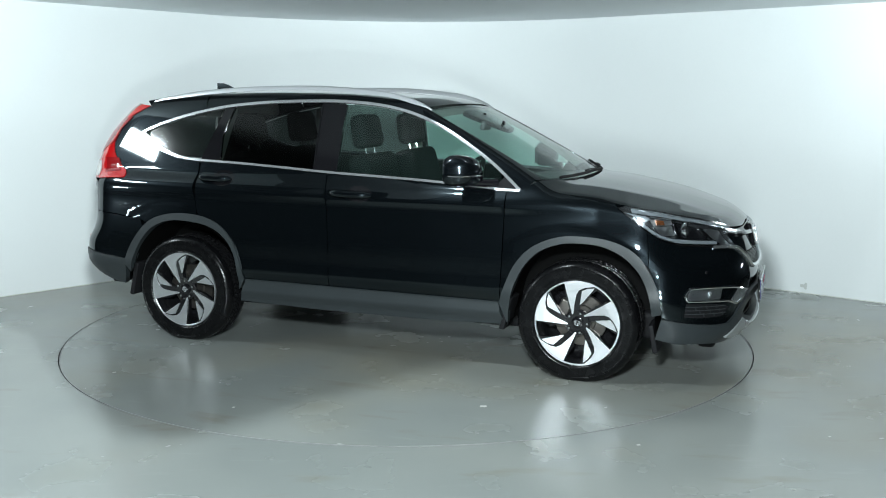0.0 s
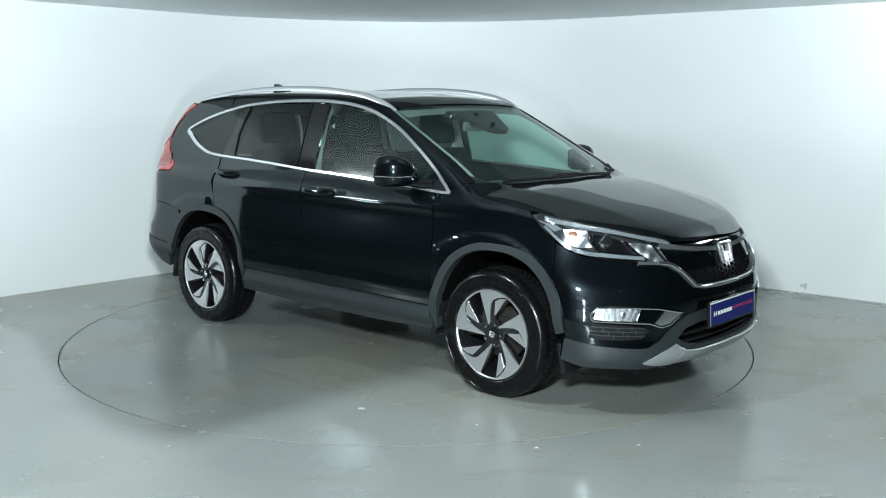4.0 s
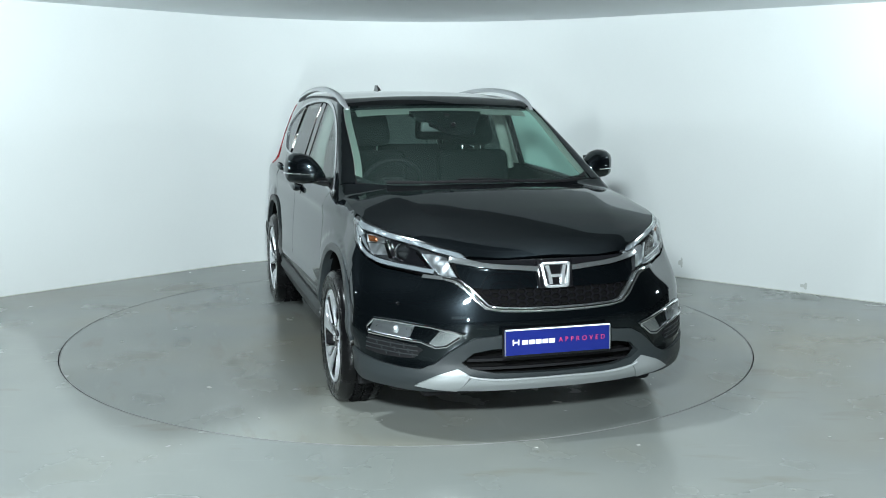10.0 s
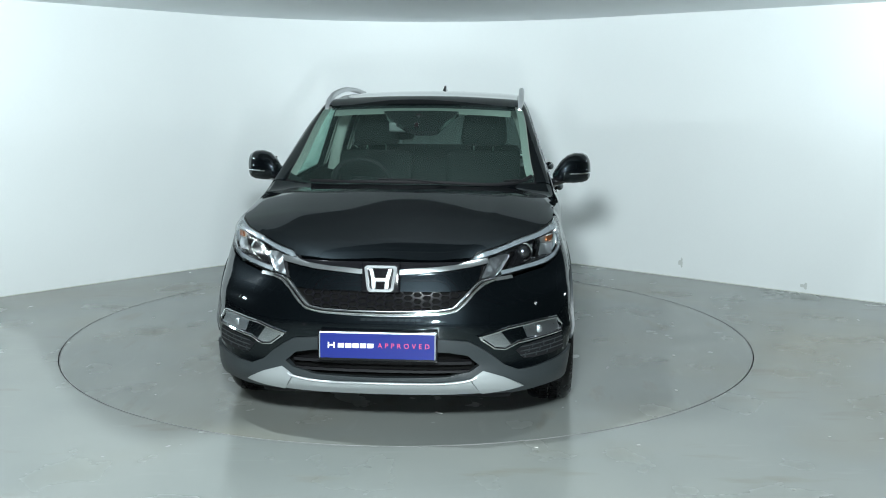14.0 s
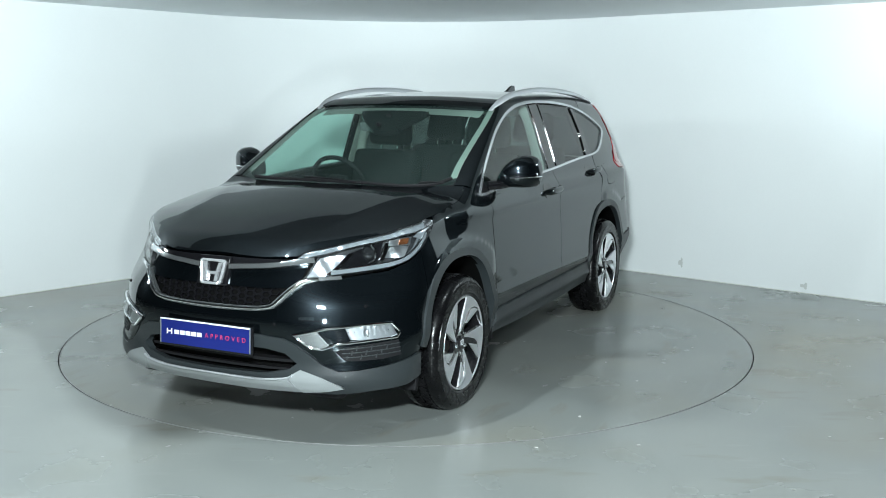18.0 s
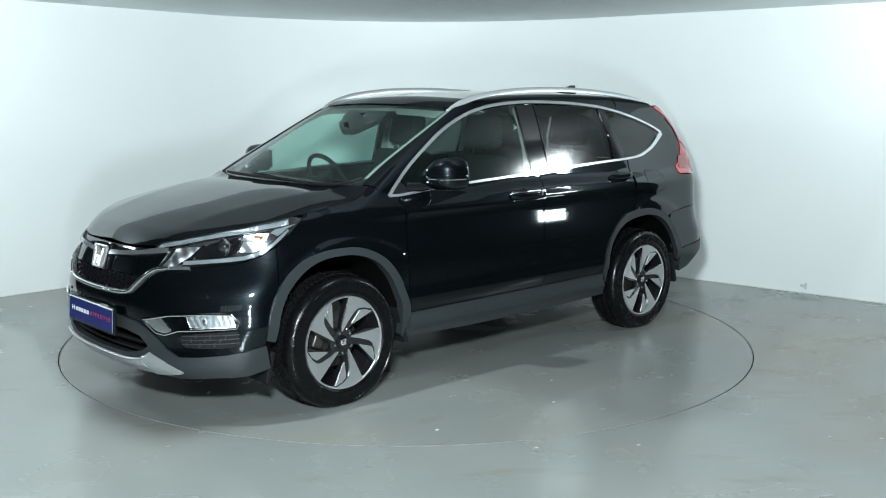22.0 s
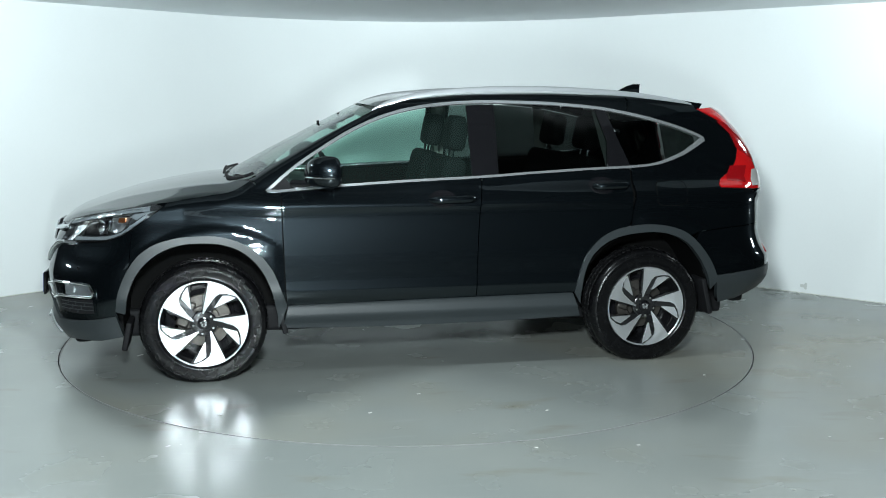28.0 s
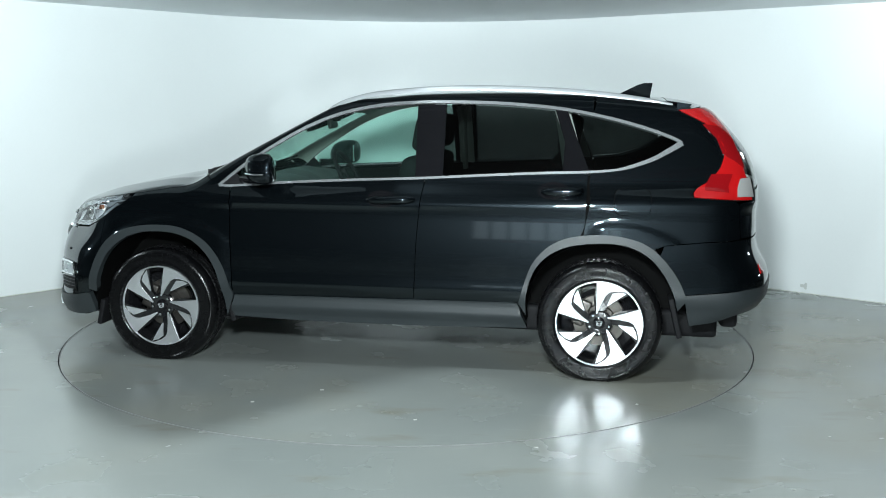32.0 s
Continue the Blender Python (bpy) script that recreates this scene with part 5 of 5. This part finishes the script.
# door mirrors
for sg in (1, -1):
    bm = bmesh.new()
    rings = []
    for y, cx, cz, rx, rz in ((0.815, 0.668, 1.135, 0.030, 0.022), (0.832, 0.662, 1.147, 0.066, 0.040), (0.862, 0.652, 1.168, 0.092, 0.064), (0.90, 0.642, 1.184, 0.102, 0.083), (0.945, 0.630, 1.191, 0.104, 0.091), (0.99, 0.616, 1.192, 0.098, 0.089), (1.020, 0.605, 1.189, 0.082, 0.078), (1.036, 0.596, 1.183, 0.055, 0.056), (1.043, 0.59, 1.178, 0.018, 0.018)):
        ring = []
        for k in range(28):
            w0 = 2 * math.pi * k / 28
            c, s2 = math.cos(w0), math.sin(w0)
            c, s2 = math.copysign(abs(c) ** 0.62, c), math.copysign(abs(s2) ** 0.62, s2)
            x = cx + rx * c * (1.0 if c > 0 else 0.72)
            ring.append(bm.verts.new((x, sg * y, cz + rz * s2 * (1 - 0.12 * max(c, 0)))))
        rings.append(ring)
    for a, b in zip(rings, rings[1:]):
        for k in range(28):
            bm.faces.new((a[k], a[(k + 1) % 28], b[(k + 1) % 28], b[k]))
    bm.faces.new(rings[0])
    bm.faces.new(rings[-1])
    mir = part("door_mirror", bm, PAINT, car, "glossy black door mirror")
    bm = bmesh.new()
    add_tube(bm, [(0.80, sg * 0.79, 1.118), (0.745, sg * 0.83, 1.118), (0.68, sg * 0.875, 1.125), (0.64, sg * 0.91, 1.13)], [0.036, 0.034, 0.030, 0.022], 14, 0.75)
    part("arm", bm, GLOSS, mir)
    bm = bmesh.new()
    add_tube(bm, [(0.741, sg * 0.91, 1.163), (0.733, sg * 0.945, 1.164), (0.708, sg * 0.995, 1.165), (0.672, sg * 1.027, 1.165), (0.628, sg * 1.040, 1.165), (0.59, sg * 1.042, 1.165)], 0.006, 8, 0.8)
    part("indicator", bm, CHROME, mir, "slim clear indicator strip")
    bm = bmesh.new()
    add_box(bm, (0.572, sg * 0.94, 1.183), (0.006, 0.13, 0.12), bevel=0.002)
    part("mirror_glass", bm, CHROME, mir, "mirror glass")
panels("mirror_base", "L", mirror_base, DARK, car, res=0.04, off=-0.002, thick=0.02)

# door handles
for x0, x1, z, n in ((0.03, -0.245, 1.018, "front_door_handle"), (-0.975, -1.205, 1.082, "rear_door_handle")):
    for sg, dr in ((1, 0), (-1, 1)):
        door = (door_f if n[0] == "f" else door_r)[dr]
        bm = bmesh.new()
        xs = np.linspace(x0, x1, 14)
        q, _ = on_skin("L", xs, np.full(14, z))
        lift = [0.004, 0.018, 0.030, 0.036, 0.039, 0.040, 0.041, 0.041, 0.041, 0.041, 0.040, 0.036, 0.024, 0.004]
        add_tube(bm, [(a, sg * (b[1] + l), z + 0.008 * i / 13) for i, (a, b, l) in enumerate(zip(xs, q, lift))], [0.008, 0.012] + [0.0145] * 10 + [0.014, 0.009], 12, 1.5)
        part("handle", bm, PAINT, door, "glossy black grab handle")
        bm = bmesh.new()
        add_tube(bm, [(x0 + (x1 - x0) * 0.15, sg * (q[2][1] + 0.026), z - 0.014), (x0 + (x1 - x0) * 0.6, sg * (q[8][1] + 0.038), z - 0.010)], 0.003, 6)
        part("handle_trim", bm, CHROME, door)
        cup = [(0.5 * (x0 + x1) + 0.055 + 0.082 * math.cos(w0), z + 0.004 + 0.050 * math.sin(w0)) for w0 in np.linspace(0, 2 * math.pi, 29)[:-1]]
        data = panel_data("L", cup, res=0.015, off=0.0012, thick=0, shape=lambda p, c0=0.5 * (x0 + x1) + 0.055, z0=z + 0.006: -0.001 * np.clip(1 - ((p[:, 0] - c0) / 0.082) ** 2 - ((p[:, 2] - z0) / 0.050) ** 2, 0, 1))
        skin_object("handle_cup", data, GLOSS, door, mirror=sg < 0)

# roof rails, aerial
RAIL = curve_through([(0.325, 1.535), (0.27, 1.568), (0.18, 1.603), (0.01, 1.640), (-0.32, 1.669), (-0.66, 1.675), (-0.99, 1.665), (-1.32, 1.640), (-1.58, 1.602), (-1.69, 1.576)], 5)
for sg in (1, -1):
    bm = bmesh.new()
    n = len(RAIL)
    rings = []
    for i, (x, z) in enumerate(RAIL):
        k = min(1, 5 * i / n, 5 * (n - 1 - i) / n)
        y, top, low = 0.612 + 0.012 * math.sin(math.pi * i / (n - 1)), z, z - 0.010 - 0.020 * k
        w0 = 0.011 + 0.007 * k
        rings.append([bm.verts.new((x, sg * (y + dy), zz)) for dy, zz in ((w0, low), (w0 * 0.9, 0.4 * low + 0.6 * top), (w0 * 0.45, top - 0.002), (0.0, top), (-w0 * 0.6, top - 0.002), (-w0, 0.4 * low + 0.6 * top), (-w0, low))])
    for p, q in zip(rings, rings[1:]):
        for k in range(6):
            bm.faces.new((p[k], p[k + 1], q[k + 1], q[k]))
        bm.faces.new((p[6], p[0], q[0], q[6]))
    bm.faces.new(rings[0])
    bm.faces.new(rings[-1])
    part("roof_rail", bm, SATIN, car, "satin silver roof rail")
bm = bmesh.new()
prof = [(-1.38, -0.012), (-1.45, 0.022), (-1.51, 0.052), (-1.55, 0.064), (-1.60, 0.064), (-1.595, 0.034), (-1.585, -0.022)]
z0 = top_z(-1.5, 0.0) + 0.012
l, r = ([bm.verts.new((x, sg * (0.034 if h < 0.01 else 0.012 if h < 0.04 else 0.006), z0 + h)) for x, h in prof] for sg in (1, -1))
bm.faces.new(l)
bm.faces.new(r)
for k in range(len(prof)):
    bm.faces.new((l[k], l[(k + 1) % len(prof)], r[(k + 1) % len(prof)], r[k]))
part("roof_aerial", bm, PAINT, car, "black shark fin aerial", smooth=False)
# spoiler over the rear screen
bm = bmesh.new()
pts = [[(-1.66, y, top_z(-1.66, abs(y)) + 0.004), (-1.80, y, top_z(-1.74, abs(y)) - 0.006), (-1.90 + 0.12 * (abs(y) / 0.55) ** 2, y, 1.563 - 0.018 * (abs(y) / 0.55) ** 2), (-1.89 + 0.12 * (abs(y) / 0.55) ** 2, y, 1.545 - 0.018 * (abs(y) / 0.55) ** 2), (-1.70, y, 1.53)] for y in np.linspace(-0.545, 0.545, 24)]
rows = [[bm.verts.new(q) for q in row] for row in pts]
for a, b in zip(rows, rows[1:]):
    for k in range(5):
        bm.faces.new((a[k], a[(k + 1) % 5], b[(k + 1) % 5], b[k]))
bm.faces.new(rows[0])
bm.faces.new(rows[-1])
part("rear_spoiler", bm, PAINT, car)

# scuttle and wipers
back_half = [(x - 0.004, y) for x, y in back[1:]]
cowl = [(0.96, 0.715), (1.035, 0.745)] + back_half + [(x, -y) for x, y in back_half[::-1]][1:] + [(1.035, -0.745), (0.96, -0.715), (1.075, -0.60), (1.145, -0.35), (1.165, 0.0), (1.145, 0.35), (1.075, 0.60)]
panels("scuttle", "T", cowl, DARK, car, both=False, res=0.04, off=-0.010, thick=0.01)
for pts, n in ((((1.115, -0.55), (1.170, -0.30), (1.190, 0.0), (1.175, 0.40)), "wiper"), (((1.180, 0.32), (1.160, 0.45), (1.095, 0.61), (1.02, 0.685)), "wiper")):
    pp = curve_through(pts, 6)
    wp = new(n)
    wp.parent = car
    bm = bmesh.new()
    add_tube(bm, [(x, y, top_z(x, y) + 0.012) for x, y in pp], 0.006, 6, 1.6)
    part("blade", bm, DARK, wp)
    bm = bmesh.new()
    h = len(pp) // 2
    y0 = 0.22 if pts[0][1] < 0 else 0.66
    x0 = 1.195 if pts[0][1] < 0 else 1.07
    add_tube(bm, [(x0, y0, top_z(x0, y0) + 0.012), (0.5 * (x0 + pp[h][0]), 0.5 * (y0 + pp[h][1]), top_z(0.5 * (x0 + pp[h][0]), 0.5 * (y0 + pp[h][1])) + 0.026), (pp[h][0], pp[h][1], top_z(*pp[h]) + 0.027)], 0.007, 6, 0.7)
    part("arm", bm, DARK, wp)

# ---- cabin ----
bm = bmesh.new()
rows = []
for x, z in ((1.10, 1.02), (1.00, 1.075), (0.85, 1.085), (0.70, 1.06), (0.62, 1.01), (0.60, 0.80), (0.70, 0.60)):
    rows.append([bm.verts.new((x - 0.10 * (abs(y) / 0.7) ** 2 + (0.02 if abs(abs(y) - 0.37) < 0.2 else 0), y, z + (0.025 if -0.56 < y < -0.18 and 0.6 < x < 0.95 else 0))) for y in np.linspace(-0.72, 0.72, 30)])
for a, b in zip(rows, rows[1:]):
    for k in range(29):
        bm.faces.new((a[k], a[k + 1], b[k + 1], b[k]))
part("dashboard", bm, DASH, car)
bm = bmesh.new()
m = pose(0.47, -0.365, 1.065) @ pose(0, 0, 0, 0, -62, 0)
ring = [m @ Vector((0.185 * math.cos(a), 0.185 * math.sin(a), 0)) for a in np.linspace(0, 2 * math.pi, 41)]
add_tube(bm, ring, 0.015, 10)
for d in (0, 90, 180):
    add_box(bm, m @ Vector((0.09 * math.sin(radians(d)) * -1 if d == 90 else 0, 0.1 * math.cos(radians(d)), -0.01)), (0.16, 0.04, 0.02) if d == 90 else (0.045, 0.16, 0.02), m.to_3x3().to_4x4(), bevel=0.006)
add_box(bm, m @ Vector((0, 0, -0.01)), (0.11, 0.14, 0.05), m.to_3x3().to_4x4(), bevel=0.02)
part("steering_wheel", bm, DARK, car)


def seat(y, x, w):
    st = new("seat")
    st.parent = car
    bm = bmesh.new()
    add_box(bm, (x + 0.12, y, 0.62), (0.52, w, 0.18), pose(0, 0, 0, 0, -6, 0), bevel=0.06)
    part("seat_cushion", bm, CLOTH, st)
    bm = bmesh.new()
    add_box(bm, (x - 0.20, y, 0.94), (0.15, w, 0.62), pose(0, 0, 0, 0, -14, 0), bevel=0.06)
    part("backrest", bm, CLOTH, st)
    for hy in ((y,) if w < 0.6 else (y - 0.36, y + 0.36)):
        bm = bmesh.new()
        add_box(bm, (x - 0.305, hy, 1.385), (0.11, 0.30, 0.22), pose(0, 0, 0, 0, -10, 0), bevel=0.052)
        for v in bm.verts:
            v.co.y = hy + (v.co.y - hy) * (1.05 - 0.9 * max(0, v.co.z - 1.33))
        part("headrest", bm, CLOTH, st)
        for d in (-0.065, 0.065):
            bm = bmesh.new()
            add_tube(bm, [(x - 0.27, hy + d, 1.20), (x - 0.295, hy + d, 1.32)], 0.0065, 8)
            part("headrest_post", bm, CHROME, st)


seat(-0.37, 0.08, 0.50)
seat(0.37, 0.08, 0.50)
seat(0.0, -0.80, 1.24)
# linings: roof, pillars
lin = [(0.41, 0.0), (0.405, 0.3), (0.385, 0.56), (0.30, 0.56), (-0.4, 0.55), (-1.2, 0.54), (-1.6, 0.5), (-1.62, 0.0)]
panels("headlining", "T", lin + [(x, -y) for x, y in lin[::-1]][1:-1], TRIM_GREY, car, both=False, res=0.10, off=-0.03, thick=0)
lining = slant_side([(x, z - 0.004) for x, z in cut(UPPER, -0.2, 0.90)]) + slant_top([(x, y - 0.042) for x, y in SCREEN_EDGE] + [(x, 0.56) for x in (0.2, 0.0, -0.2)])
panels("pillar_lining", "P", lining, TRIM_GREY, car, res=0.05, off=-0.014, thick=0.004)
for sg in (1, -1):
    bm = bmesh.new()
    add_tube(bm, [(-0.32, sg * 0.70, 1.10), (-0.32, sg * 0.665, 1.28), (-0.32, sg * 0.615, 1.45), (-0.32, sg * 0.575, 1.54)], [0.020, 0.018, 0.018, 0.022], 12, 2.0)
    part("pillar_lining", bm, TRIM_GREY, car)
panels("pillar_lining", "L", [(-0.275, 1.15), (-0.27, 1.56), (-0.37, 1.56), (-0.38, 1.15)], TRIM_GREY, car, res=0.06, off=-0.035, thick=0.004)
panels("pillar_lining", "L", [(-1.09, 1.20), (-1.03, 1.54), (-1.12, 1.53), (-1.22, 1.20)], TRIM_GREY, car, res=0.06, off=-0.035, thick=0.004)
bm = bmesh.new()
add_box(bm, (0.50, -0.085, 1.425), (0.03, 0.205, 0.060), pose(0, 0, 0, 0, 12, 4), bevel=0.014)
part("interior_mirror", bm, DASH, car)
bm = bmesh.new()
add_box(bm, (0.45, -0.01, 1.475), (0.05, 0.035, 0.06), bevel=0.012)
part("mirror_stem", bm, DARK, car)
panels("camera_housing", "T", [(0.405, -0.235), (0.47, -0.205), (0.54, -0.140), (0.62, -0.055), (0.645, 0.0), (0.645, 0.09), (0.63, 0.125), (0.54, 0.165), (0.45, 0.215), (0.405, 0.235)], GLOSS, car, both=False, res=0.04, off=-0.012, thick=0.03, label="black camera housing behind the windscreen")
bm = bmesh.new()
add_lathe(bm, [(0.001, 0.006), (0.012, 0.006), (0.016, 0.0), (0.016, -0.01)], 20, "X", (0.600, -0.008, 1.440))
part("camera_lens", bm, LENS_SOLID, car)
bm = bmesh.new()
add_box(bm, (-1.55, 0, 1.08), (0.7, 1.3, 0.02), bevel=0.006)
part("parcel_shelf", bm, DASH, car)
bm = bmesh.new()
add_box(bm, (-1.42, 0, 1.505), (0.10, 0.98, 0.085), bevel=0.02)
part("rear_header_lining", bm, TRIM_GREY, car)

# marks on the wall and on the floor round the turntable
for px, z, w0, h0 in ((3.268, 0.062, 0.022, 0.022), (2.435, 0.135, 0.016, 0.036)):
    vs = []
    for k in range(14):
        t = 2 * math.pi * k / 14
        rr = 1 + 0.35 * math.sin(3 * t + 38 * px) + 0.2 * math.cos(5 * t)
        vs.append(on_wall(px + w0 * rr * math.cos(t), z + h0 * rr * math.sin(t)))
    tagged(mesh_object("scuff", vs, [tuple(range(14))], GRIME), "small grey scuff on the white wall", "scuff")
for x, y, w0, d0, a0 in ((0.58, -2.29, 0.02, 0.008, -10), (1.06, -2.27, 0.018, 0.007, 5), (2.0, -2.18, 0.012, 0.010, 30), (1.58, -2.80, 0.016, 0.006, -15)):
    bm = bmesh.new()
    add_box(bm, (x, y, 0.0012), (w0, d0, 0.0024), pose(0, 0, 0, 0, 0, a0), bevel=0.0008)
    tagged(part("floor_fleck", bm, FLECK, None, smooth=False), "small pale fleck on the grey floor", "fleck", "floor flecks")


def motions():
    rows = []
    for k in range(33):
        a = HEADING - RATE * k
        rows.append((float(k), pose(0, 0, 0, 0, 0, a)))
    walk(table, rows)
    spot = Matrix.Translation((CAR_X, CAR_Y, CAR_Z))
    walk(car, [(t, m @ spot) for t, m in rows])


motions()
